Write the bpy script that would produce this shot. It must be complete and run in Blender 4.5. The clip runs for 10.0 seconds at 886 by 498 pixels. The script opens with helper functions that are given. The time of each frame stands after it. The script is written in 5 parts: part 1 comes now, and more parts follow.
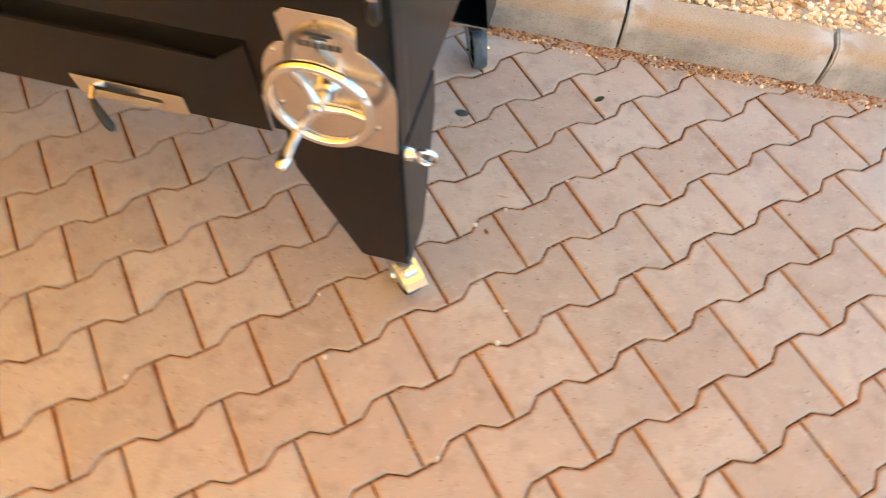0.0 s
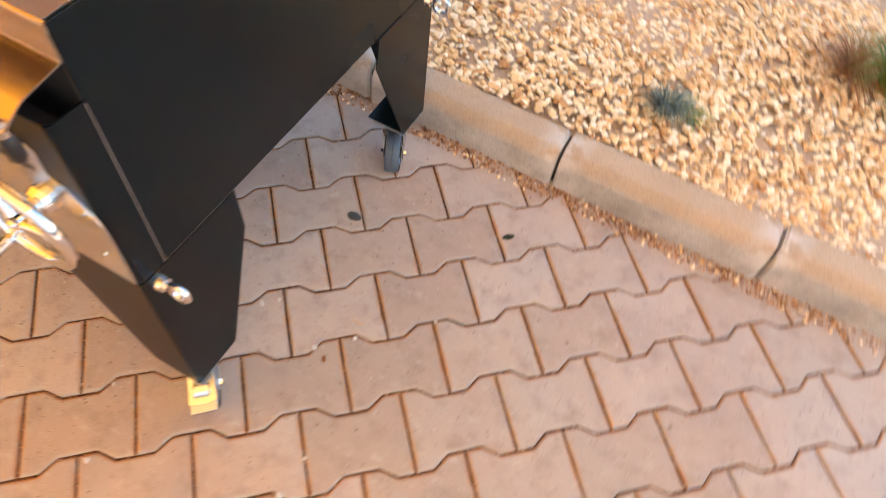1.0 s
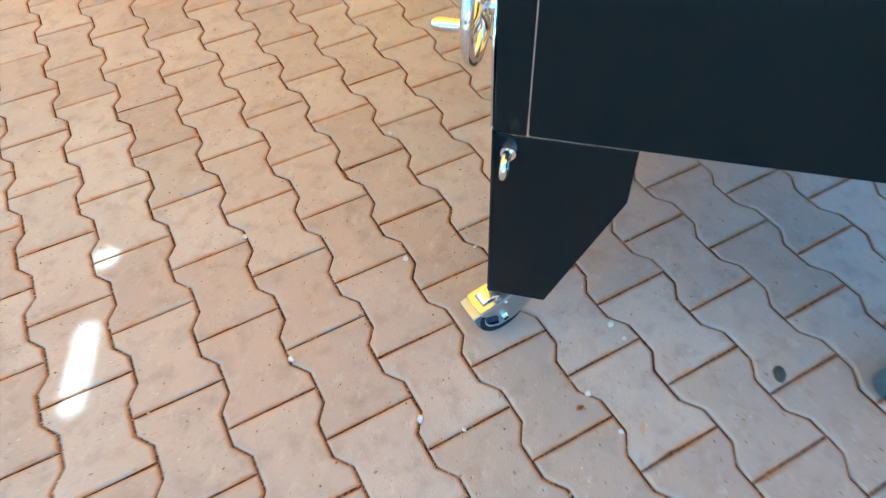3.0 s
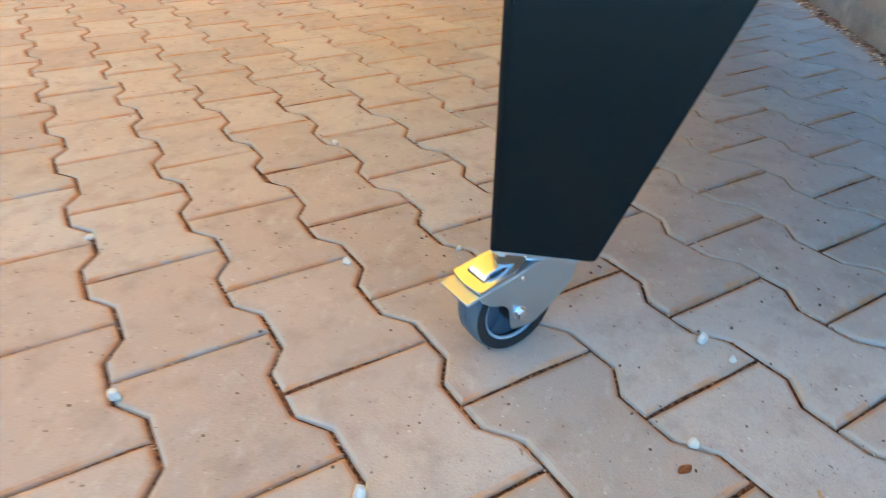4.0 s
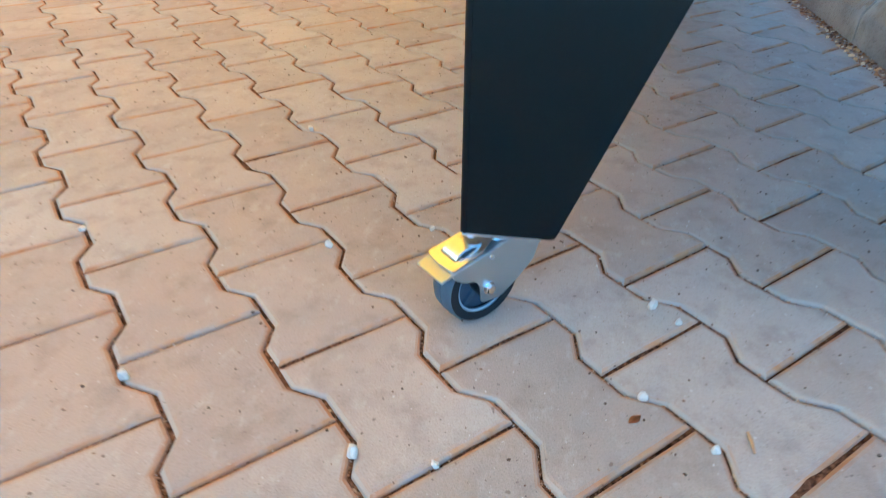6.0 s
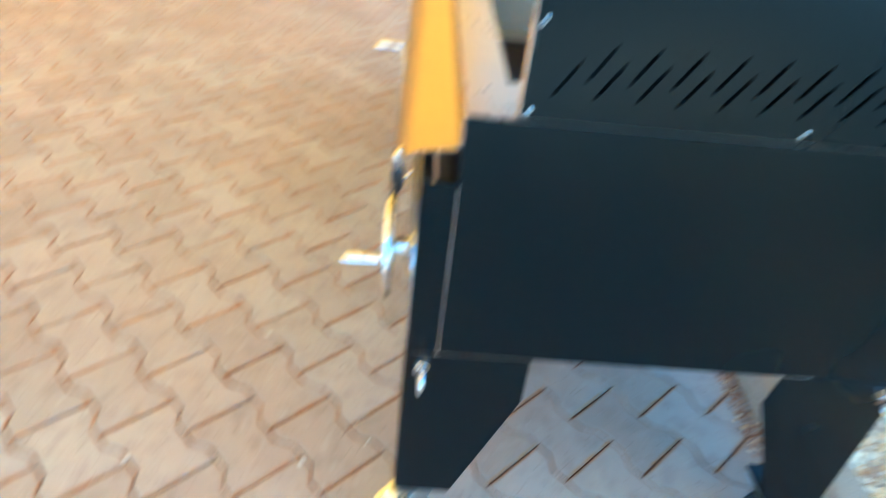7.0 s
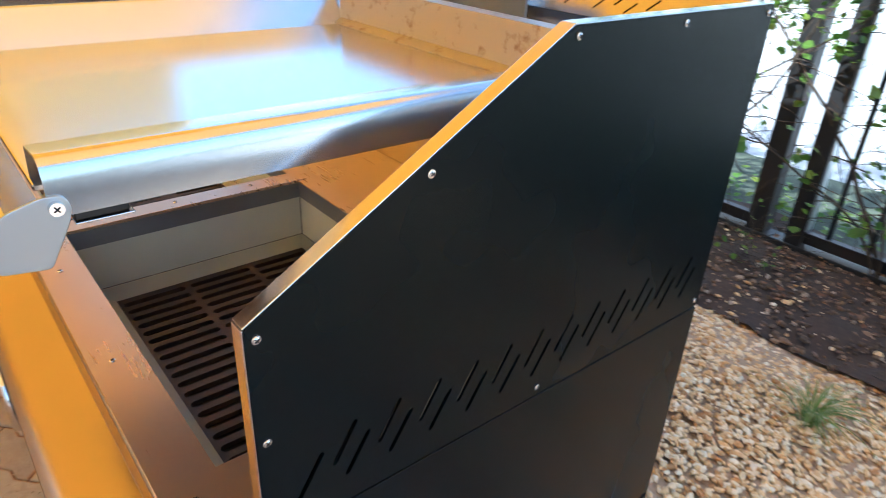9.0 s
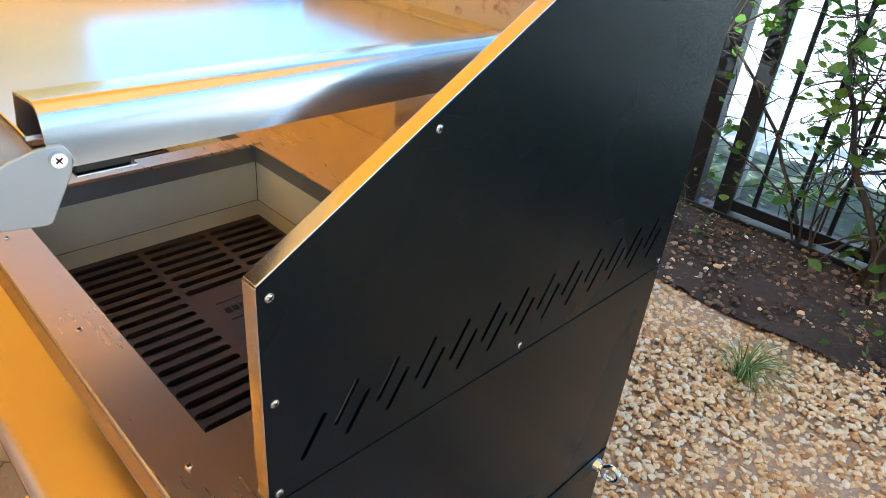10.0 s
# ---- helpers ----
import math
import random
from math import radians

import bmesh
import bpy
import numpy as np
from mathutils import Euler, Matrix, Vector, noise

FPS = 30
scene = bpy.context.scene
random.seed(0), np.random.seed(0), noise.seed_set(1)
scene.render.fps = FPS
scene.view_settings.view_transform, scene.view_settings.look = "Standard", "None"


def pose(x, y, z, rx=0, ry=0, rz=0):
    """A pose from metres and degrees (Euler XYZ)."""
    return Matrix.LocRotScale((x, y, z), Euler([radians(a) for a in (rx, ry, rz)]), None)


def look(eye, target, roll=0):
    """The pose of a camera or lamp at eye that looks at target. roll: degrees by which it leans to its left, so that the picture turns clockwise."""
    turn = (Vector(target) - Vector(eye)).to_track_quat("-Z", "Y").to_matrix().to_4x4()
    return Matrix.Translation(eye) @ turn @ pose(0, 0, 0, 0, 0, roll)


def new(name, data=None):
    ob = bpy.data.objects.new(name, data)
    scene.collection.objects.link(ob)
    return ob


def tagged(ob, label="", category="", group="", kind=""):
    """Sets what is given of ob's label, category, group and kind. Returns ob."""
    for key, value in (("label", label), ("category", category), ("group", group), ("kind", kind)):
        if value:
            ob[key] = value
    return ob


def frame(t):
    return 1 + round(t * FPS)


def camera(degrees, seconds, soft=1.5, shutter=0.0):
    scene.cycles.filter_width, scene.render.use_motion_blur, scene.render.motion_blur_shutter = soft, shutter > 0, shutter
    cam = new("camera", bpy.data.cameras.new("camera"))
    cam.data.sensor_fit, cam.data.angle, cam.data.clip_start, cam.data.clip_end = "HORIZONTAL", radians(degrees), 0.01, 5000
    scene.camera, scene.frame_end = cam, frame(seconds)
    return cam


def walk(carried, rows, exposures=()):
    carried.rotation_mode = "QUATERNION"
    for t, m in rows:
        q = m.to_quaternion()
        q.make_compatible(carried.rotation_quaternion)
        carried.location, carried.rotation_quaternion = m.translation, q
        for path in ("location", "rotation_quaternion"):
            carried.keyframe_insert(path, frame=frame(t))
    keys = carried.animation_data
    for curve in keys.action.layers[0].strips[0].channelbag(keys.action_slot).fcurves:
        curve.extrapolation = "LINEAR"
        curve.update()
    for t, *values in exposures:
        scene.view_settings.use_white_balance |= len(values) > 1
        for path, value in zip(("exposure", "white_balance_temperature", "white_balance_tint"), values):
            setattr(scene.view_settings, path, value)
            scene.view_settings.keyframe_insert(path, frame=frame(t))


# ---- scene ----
cam = camera(67.63, 10.0, soft=0.6, shutter=0.5)
PATH = [
    (0, 0.2219, -0.6096, 1.2928, 30.17, -0.5, 14.84),
    (0.2, 0.3216, -0.5618, 1.2858, 29.61, -0.65, 17.35),
    (0.5, 0.4356, -0.4712, 1.2974, 32.26, 1.77, 18.93),
    (0.7, 0.4717, -0.3923, 1.2784, 32.75, -0.59, 21.83),
    (1, 0.5056, -0.2202, 1.2728, 32.78, -4.88, 28.82),
    (1.2, 0.5416, -0.1457, 1.2956, 34.42, -2.98, 36.54),
    (1.5, 0.5534, -0.0468, 1.2769, 33.67, -0.97, 53.03),
    (1.7, 0.5909, 0.0195, 1.2507, 32.36, 0.12, 65.96),
    (2, 0.6349, 0.0994, 1.2449, 30.97, 2.81, 84.91),
    (2.2, 0.641, 0.1259, 1.2161, 30.41, 3.1, 91.98),
    (2.5, 0.6578, 0.1232, 1.1858, 31.19, 2.62, 98.83),
    (2.7, 0.6861, 0.1241, 1.1671, 34.37, 2.56, 101.4),
    (3.8, 0.5919, 0.0694, 0.5201, 55.91, -0.53, 103.52),
    (4, 0.5429, 0.0575, 0.4485, 58.91, -0.62, 101.18),
    (4.5, 0.5327, 0.0614, 0.3969, 59.23, -2.18, 98.07),
    (5, 0.536, 0.0697, 0.4013, 58.76, -0.99, 98.92),
    (5.2, 0.536, 0.0703, 0.4013, 58.29, -0.87, 98.52),
    (6.3, 0.6298, 0.0575, 0.647, 54.56, -0.43, 97.77),
    (6.5, 0.6579, 0.0469, 0.8392, 49.47, -2.54, 95.43),
    (6.7, 0.7004, 0.0255, 1.008, 48.19, -1.6, 95.54),
    (6.9, 0.7238, -0.008, 1.1457, 51.45, -4.97, 93.05),
    (7, 0.7286, -0.0189, 1.1968, 54.04, -5.58, 89.65),
    (7.2, 0.716, -0.0142, 1.2977, 60.16, -5.2, 79.78),
    (7.3, 0.6906, 0.0108, 1.3698, 59.47, -5.06, 77.77),
    (7.5, 0.6726, 0.0298, 1.4085, 62.38, -3.78, 73.44),
    (8, 0.5698, 0.071, 1.4112, 62.16, -2.25, 68.98),
    (8.5, 0.467, 0.0519, 1.3899, 61.5, -2.61, 62.91),
    (9, 0.4024, -0.0401, 1.394, 62.12, -2.45, 51.1),
    (9.5, 0.3774, -0.0964, 1.3918, 61, -4.64, 45.83),
    (10, 0.3638, -0.0919, 1.3776, 60.06, -4.94, 45.52),
]
EXPOSURE = [(0.0, 2.55, 5300, -8), (0.5, 2.55, 5300, -8), (1.0, 2.52, 5900, 4), (1.5, 2.72, 5600, -4), (2.2, 2.52, 4150, -13), (4.0, 2.44, 4050, -17), (5.0, 2.40, 4100, -15), (6.5, 2.53, 3900, -19), (7.0, 2.65, 3850, -22), (7.5, 2.5, 4450, -6), (8.0, 2.27, 4700, -6), (8.5, 2.22, 4800, -6), (9.0, 1.78, 5000, -2), (10.0, 1.85, 4950, -6)]
walk(cam, [(t, pose(x, y, z, rx, ry, rz)) for t, x, y, z, rx, ry, rz in PATH], EXPOSURE)

# ---- world and light ----
SUN_EL, SUN_AZ = 46.0, 6.0      # the sun stands behind the front of the barbecue
SUN_WAY = Vector((math.sin(radians(SUN_AZ)) * math.cos(radians(SUN_EL)), math.cos(radians(SUN_AZ)) * math.cos(radians(SUN_EL)), -math.sin(radians(SUN_EL))))
world = bpy.data.worlds.new("sky")
scene.world = world
world.use_nodes = True
wn = world.node_tree.nodes
sky = wn.new("ShaderNodeTexSky")
sky.sky_type, sky.sun_disc = "NISHITA", False
sky.sun_elevation, sky.sun_rotation = radians(SUN_EL), radians(180 + SUN_AZ)
sky.air_density, sky.dust_density = 1.0, 2.5
wn["Background"].inputs["Strength"].default_value = 0.15
haze = wn.new("ShaderNodeHueSaturation")
haze.inputs["Saturation"].default_value = 0.85      # thin haze
world.node_tree.links.new(sky.outputs[0], haze.inputs["Color"])
world.node_tree.links.new(haze.outputs[0], wn["Background"].inputs["Color"])
sun = new("sun", bpy.data.lights.new("sun", "SUN"))
sun.data.energy, sun.data.angle, sun.data.color = 4.2, radians(0.5), (1.0, 0.93, 0.84)
sun.matrix_world = look((-0.6, -6.0, 7.0), Vector((-0.6, -6.0, 7.0)) + SUN_WAY)

# ---- materials ----


class Nodes:
    """A material with a Principled shader, and short ways to add nodes."""

    def __init__(self, name, rough=0.5, metal=0.0, spec=0.5):
        self.mat = bpy.data.materials.new(name)
        self.mat.use_nodes = True
        self.tree = self.mat.node_tree
        self.bsdf = self.tree.nodes["Principled BSDF"]
        self.bsdf.inputs["Roughness"].default_value = rough
        self.bsdf.inputs["Metallic"].default_value = metal
        self.bsdf.inputs["Specular IOR Level"].default_value = spec
        self.place = self.tree.nodes.new("ShaderNodeTexCoord").outputs["Object"]

    def add(self, kind, **values):
        node = self.tree.nodes.new(kind)
        for key, value in values.items():
            node.inputs[key].default_value = value
        return node

    def link(self, a, b):
        self.tree.links.new(a, b)

    def scaled(self, scale):
        node = self.add("ShaderNodeMapping")
        node.inputs["Scale"].default_value = scale
        self.link(self.place, node.inputs["Vector"])
        return node.outputs[0]

    def noise(self, scale, detail=3.0, rough=0.5, stretch=None):
        node = self.add("ShaderNodeTexNoise", Scale=scale, Detail=detail, Roughness=rough)
        self.link(self.scaled(stretch) if stretch else self.place, node.inputs["Vector"])
        return node.outputs["Fac"]

    def ramp(self, value, *stops):
        node = self.tree.nodes.new("ShaderNodeValToRGB")
        el = node.color_ramp.elements
        while len(el) < len(stops):
            el.new(0.5)
        for e, (at, colour) in zip(el, stops):
            e.position = at
            e.color = (*colour, 1) if len(colour) == 3 else colour
        self.link(value, node.inputs[0])
        return node.outputs["Color"]

    def mix(self, value, a, b, how="MIX"):
        node = self.tree.nodes.new("ShaderNodeMix")
        node.data_type, node.blend_type = "RGBA", how
        for src, slot in ((value, 0), (a, 6), (b, 7)):
            if isinstance(src, (int, float)):
                node.inputs[slot].default_value = src
            elif isinstance(src, tuple):
                node.inputs[slot].default_value = (*src, 1)
            else:
                self.link(src, node.inputs[slot])
        return node.outputs[2]

    def math(self, how, a, b=0.0):
        node = self.tree.nodes.new("ShaderNodeMath")
        node.operation = how
        for i, src in enumerate((a, b)):
            if isinstance(src, (int, float)):
                node.inputs[i].default_value = src
            else:
                self.link(src, node.inputs[i])
        return node.outputs[0]

    def colour(self, value):
        if isinstance(value, tuple):
            self.bsdf.inputs["Base Color"].default_value = (*value, 1)
        else:
            self.link(value, self.bsdf.inputs["Base Color"])
        return self

    def rough(self, value, low, high):
        node = self.add("ShaderNodeMapRange")
        node.inputs["To Min"].default_value, node.inputs["To Max"].default_value = low, high
        self.link(value, node.inputs["Value"])
        self.link(node.outputs[0], self.bsdf.inputs["Roughness"])
        return self

    def bump(self, value, strength, distance=0.002):
        node = self.add("ShaderNodeBump", Strength=strength, Distance=distance)
        self.link(value, node.inputs["Height"])
        self.link(node.outputs[0], self.bsdf.inputs["Normal"])
        return self


def paver_material(per_piece):
    n = Nodes("paver_concrete_" + per_piece, 0.85, spec=0.3)
    if per_piece == "object":
        rnd = n.add("ShaderNodeObjectInfo").outputs["Random"]
        geo = n.add("ShaderNodeNewGeometry")
        n.place = geo.outputs["Position"]
    else:
        geo = n.add("ShaderNodeNewGeometry")
        rnd = geo.outputs["Random Per Island"]
        n.place = geo.outputs["Position"]
    tone = n.ramp(rnd, (0.0, (0.36, 0.295, 0.245)), (0.45, (0.43, 0.37, 0.315)), (1.0, (0.49, 0.435, 0.38)))
    stain = n.noise(7.0, 4.0, 0.6)
    base = n.mix(n.math("MULTIPLY", stain, 0.5), tone, (0.33, 0.255, 0.195))
    wide = n.noise(1.3, 3.0, 0.55)
    base = n.mix(n.ramp(wide, (0.40, (0, 0, 0)), (0.65, (0.55, 0.55, 0.55))), base, (0.45, 0.315, 0.235))
    base = n.mix(n.ramp(n.noise(2.7, 3.0, 0.6), (0.48, (0, 0, 0)), (0.70, (0.45, 0.45, 0.45))), base, (0.30, 0.26, 0.235))
    grit = n.noise(420.0, 2.0, 0.7)
    base = n.mix(n.ramp(grit, (0.30, (0.28, 0.28, 0.28)), (0.46, (0, 0, 0))), base, (0.21, 0.155, 0.115))
    base = n.mix(n.ramp(grit, (0.60, (0, 0, 0)), (0.74, (0.22, 0.22, 0.22))), base, (0.58, 0.52, 0.46))
    # scuffs and damp blotches of a hand's width
    base = n.mix(n.ramp(n.noise(19.0, 5.0, 0.65), (0.50, (0, 0, 0)), (0.72, (0.55, 0.55, 0.55))), base, (0.25, 0.19, 0.15))
    base = n.mix(n.ramp(n.noise(26.0, 5.0, 0.7, (1.0, 1.7, 1.0)), (0.56, (0, 0, 0)), (0.74, (0.5, 0.5, 0.5))), base, (0.52, 0.47, 0.41))
    # uneven chips and pits
    for size, low, high, tint in ((120.0, 0.715, 0.76, (0.10, 0.065, 0.045)), (63.0, 0.73, 0.76, (0.13, 0.085, 0.06)), (210.0, 0.71, 0.76, (0.12, 0.085, 0.06)), (150.0, 0.72, 0.76, (0.66, 0.61, 0.54))):
        base = n.mix(n.ramp(n.noise(size, 1.5, 0.55), (low, (0, 0, 0)), (high, (0.62, 0.62, 0.62))), base, tint)
    # worn edges: rusty sand and pale cement, with light painted in by flank
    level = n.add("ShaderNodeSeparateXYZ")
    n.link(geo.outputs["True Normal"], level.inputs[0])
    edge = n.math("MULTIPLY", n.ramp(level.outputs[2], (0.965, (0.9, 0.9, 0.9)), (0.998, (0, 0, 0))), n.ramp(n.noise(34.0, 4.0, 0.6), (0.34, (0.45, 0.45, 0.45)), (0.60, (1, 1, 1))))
    # facing picks the tint: warm light on one flank, pale sky on the other
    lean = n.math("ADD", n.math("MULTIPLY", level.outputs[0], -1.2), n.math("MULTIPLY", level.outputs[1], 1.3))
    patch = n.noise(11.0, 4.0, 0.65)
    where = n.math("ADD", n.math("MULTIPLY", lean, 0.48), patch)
    dirt_and_light = n.ramp(where, (0.26, (0.40, 0.36, 0.31)), (0.40, (0.38, 0.29, 0.22)), (0.49, (0.44, 0.24, 0.105)), (0.62, (0.37, 0.165, 0.06)))
    base = n.mix(edge, base, dirt_and_light)
    n.colour(base)
    n.bump(n.math("ADD", grit, n.math("MULTIPLY", n.noise(60.0, 3.0), 0.8)), 0.45, 0.0016)
    return n.mat


def joint_material():
    n = Nodes("joint_sand", 0.95, spec=0.1)
    n.colour(n.ramp(n.noise(170.0, 4.0, 0.75), (0.38, (0.030, 0.015, 0.010)), (0.52, (0.15, 0.065, 0.030)), (0.68, (0.36, 0.19, 0.10))))
    n.bump(n.noise(420.0, 3.0, 0.7), 1.0, 0.004)
    return n.mat


def steel(name, low, high, grain=(1.0, 40.0, 40.0), base=(0.62, 0.60, 0.57), metal=1.0, relief=0.015):
    n = Nodes(name, (low + high) / 2, metal)
    streak = n.noise(14.0, 4.0, 0.6, grain)
    cloud = n.noise(5.0, 3.0, 0.6)
    n.colour(n.mix(n.math("MULTIPLY", cloud, 0.4), base, tuple(c * 0.82 for c in base)))
    n.rough(n.math("ADD", n.math("MULTIPLY", streak, 0.5), n.math("MULTIPLY", cloud, 0.5)), low, high)
    n.bump(streak, relief, 0.0003)
    return n.mat


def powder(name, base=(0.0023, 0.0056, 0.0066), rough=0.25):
    n = Nodes(name, rough, spec=0.20)
    cloud = n.noise(3.0, 3.0, 0.55)
    n.colour(n.mix(n.math("MULTIPLY", cloud, 0.5), base, tuple(c * 1.5 for c in base)))
    n.rough(cloud, rough - 0.05, rough + 0.08)
    n.bump(n.noise(700.0, 2.0), 0.10, 0.0004)
    return n.mat


def plain(name, base, rough=0.6, metal=0.0, vary=0.25, scale=25.0, bump=0.2):
    n = Nodes(name, rough, metal)
    f = n.noise(scale, 4.0, 0.6)
    n.colour(n.mix(f, tuple(c * (1 - vary) for c in base), tuple(min(1, c * (1 + vary)) for c in base)))
    n.rough(f, max(0.02, rough - 0.08), min(1, rough + 0.08))
    if bump:
        n.bump(n.noise(scale * 6, 3.0), bump, 0.001)
    return n.mat


def kerb_material():
    n = Nodes("kerb_concrete", 0.9, spec=0.2)
    f = n.noise(9.0, 5.0, 0.65)
    c = n.ramp(f, (0.25, (0.27, 0.25, 0.22)), (0.5, (0.41, 0.38, 0.34)), (0.75, (0.51, 0.48, 0.44)))
    z = n.add("ShaderNodeSeparateXYZ")
    geo = n.add("ShaderNodeNewGeometry")
    n.link(geo.outputs["Normal"], z.inputs[0])
    # the top carries rusty dust, the face stays grey
    c = n.mix(n.ramp(z.outputs[2], (0.25, (0, 0, 0)), (0.6, (0.75, 0.75, 0.75))), c, (0.46, 0.33, 0.20))
    c = n.mix(n.ramp(n.noise(300.0, 2.0), (0.32, (0.5, 0.5, 0.5)), (0.45, (0, 0, 0))), c, (0.15, 0.12, 0.1))
    # pale mortar smears by the joints
    along = n.add("ShaderNodeSeparateXYZ")
    n.link(n.place, along.inputs[0])
    ends = n.math("ABSOLUTE", n.math("SUBTRACT", along.outputs[0], 0.2635))
    smear = n.math("MULTIPLY", n.ramp(ends, (0.19, (0, 0, 0)), (0.262, (1, 1, 1))), n.ramp(n.noise(22.0, 3.0), (0.42, (0, 0, 0)), (0.55, (0.9, 0.9, 0.9))))
    c = n.mix(smear, c, (0.58, 0.55, 0.50))
    n.colour(c)
    n.bump(n.math("ADD", f, n.noise(220.0, 3.0)), 0.5, 0.003)
    return n.mat


def stone_material(name, *stops):
    n = Nodes(name, 0.75, spec=0.35)
    rnd = n.add("ShaderNodeNewGeometry").outputs["Random Per Island"]
    c = n.ramp(rnd, *stops)
    c = n.mix(n.math("MULTIPLY", n.noise(90.0, 3.0), 0.16), c, (0.42, 0.28, 0.15))
    n.colour(c)
    n.bump(n.noise(160.0, 3.0), 0.4, 0.002)
    return n.mat


def wood(name, dark, light, along=(1.0, 9.0, 9.0)):
    n = Nodes(name, 0.7, spec=0.3)
    g = n.noise(4.0, 5.0, 0.6, along)
    c = n.ramp(g, (0.3, dark), (0.7, light))
    c = n.mix(n.math("MULTIPLY", n.noise(1.5, 3.0), 0.4), c, tuple(v * 0.6 for v in dark))
    n.colour(c)
    n.bump(g, 0.3, 0.003)
    return n.mat


def leaf_material(name, a, b, c):
    n = Nodes(name, 0.5, spec=0.4)
    rnd = n.add("ShaderNodeNewGeometry").outputs["Random Per Island"]
    col = n.ramp(rnd, (0.0, a), (0.6, b), (1.0, c))
    n.colour(n.mix(n.math("MULTIPLY", n.noise(40.0, 2.0), 0.3), col, tuple(v * 0.6 for v in a)))
    tr = n.add("ShaderNodeBsdfTranslucent")
    n.link(col, tr.inputs["Color"])
    mixer = n.add("ShaderNodeMixShader", Fac=0.35)
    n.link(n.bsdf.outputs[0], mixer.inputs[1])
    n.link(tr.outputs[0], mixer.inputs[2])
    n.link(mixer.outputs[0], n.tree.nodes["Material Output"].inputs["Surface"])
    return n.mat


def awning_material(name, a, b):
    n = Nodes(name, 0.8, spec=0.1)
    f = n.noise(2.0, 4.0, 0.6)
    c = n.mix(f, a, b)
    n.colour(c)
    tr = n.add("ShaderNodeBsdfTranslucent")
    n.link(c, tr.inputs["Color"])
    mixer = n.add("ShaderNodeMixShader", Fac=0.5)
    n.link(n.bsdf.outputs[0], mixer.inputs[1])
    n.link(tr.outputs[0], mixer.inputs[2])
    n.link(mixer.outputs[0], n.tree.nodes["Material Output"].inputs["Surface"])
    return n.mat


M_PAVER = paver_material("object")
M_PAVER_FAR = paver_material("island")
M_JOINT = joint_material()
M_KERB = kerb_material()
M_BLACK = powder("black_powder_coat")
# the same black coat for the front, with warm light in its brown base
M_BLACK_FRONT = powder("black_powder_coat_warm_light", (0.011, 0.0095, 0.009), 0.36)
M_STEEL = steel("brushed_stainless_steel", 0.16, 0.28)
M_COUNTER = steel("dulled_stainless_top", 0.25, 0.31, (1.0, 12.0, 12.0), (0.54, 0.40, 0.29), 0.75, 0.002)
M_SHELF = steel("browned_front_steel", 0.17, 0.26, (1.0, 20.0, 20.0), (0.48, 0.40, 0.33))
M_PLATE_GREY = plain("blue_grey_painted_steel", (0.22, 0.26, 0.31), 0.5, 0.2, 0.15, 30.0, 0.1)
M_STEEL_POL = steel("polished_steel_plate", 0.12, 0.24, (40.0, 1.0, 1.0), (0.70, 0.69, 0.68))
M_GRIDDLE = steel("griddle_steel", 0.15, 0.24, (0.6, 9.0, 9.0), (0.74, 0.74, 0.74))
M_ZINC = steel("zinc_plated_steel", 0.30, 0.48, (10.0, 10.0, 10.0), (0.52, 0.57, 0.60))
M_CHROME = steel("chrome", 0.05, 0.10, (5.0, 5.0, 5.0), (0.80, 0.80, 0.80))
M_PEDAL = steel("bright_zinc_pressing", 0.14, 0.34, (8.0, 8.0, 8.0), (0.78, 0.78, 0.77))
M_IRON = plain("cast_iron", (0.060, 0.040, 0.031), 0.55, 0.3, 0.4, 30.0, 0.4)
M_FIREBOX = plain("aluminised_sheet", (0.74, 0.76, 0.64), 0.42, 0.1, 0.10, 8.0, 0.05)
# near-black that paints the shade of hollows; also colours the grate's engraved bars
M_DARK = plain("dark_hollow_shade", (0.012, 0.011, 0.010), 0.8)
M_FLANGE = plain("grey_flange_steel", (0.24, 0.26, 0.28), 0.45, 0.45, 0.2, 12.0, 0.05)
M_RUBBER = plain("grey_rubber_tyre", (0.080, 0.105, 0.130), 0.6, 0.0, 0.25, 60.0, 0.3)
M_TYRE_SIDE = plain("black_rubber", (0.006, 0.006, 0.007), 0.75, 0.0, 0.3, 60.0, 0.2)
M_RIM = plain("blue_grey_plastic_rim", (0.055, 0.07, 0.10), 0.45, 0.0, 0.2, 40.0, 0.1)
M_PLASTIC = plain("black_plastic", (0.012, 0.012, 0.012), 0.35, 0.0, 0.2, 40.0, 0.1)
M_RED = plain("red_seal_ring", (0.30, 0.03, 0.02), 0.5)
def stained_steel(name):
    n = Nodes(name, 0.42, 0.85)
    f = n.noise(9.0, 5.0, 0.65)
    c = n.mix(n.math("MULTIPLY", n.noise(3.0, 3.0), 0.5), (0.52, 0.49, 0.45), (0.42, 0.37, 0.31))
    n.colour(n.mix(n.ramp(n.noise(38.0, 4.0, 0.6), (0.58, (0, 0, 0)), (0.70, (0.7, 0.7, 0.7))), c, (0.26, 0.15, 0.08)))
    n.rough(f, 0.34, 0.52)
    return n.mat


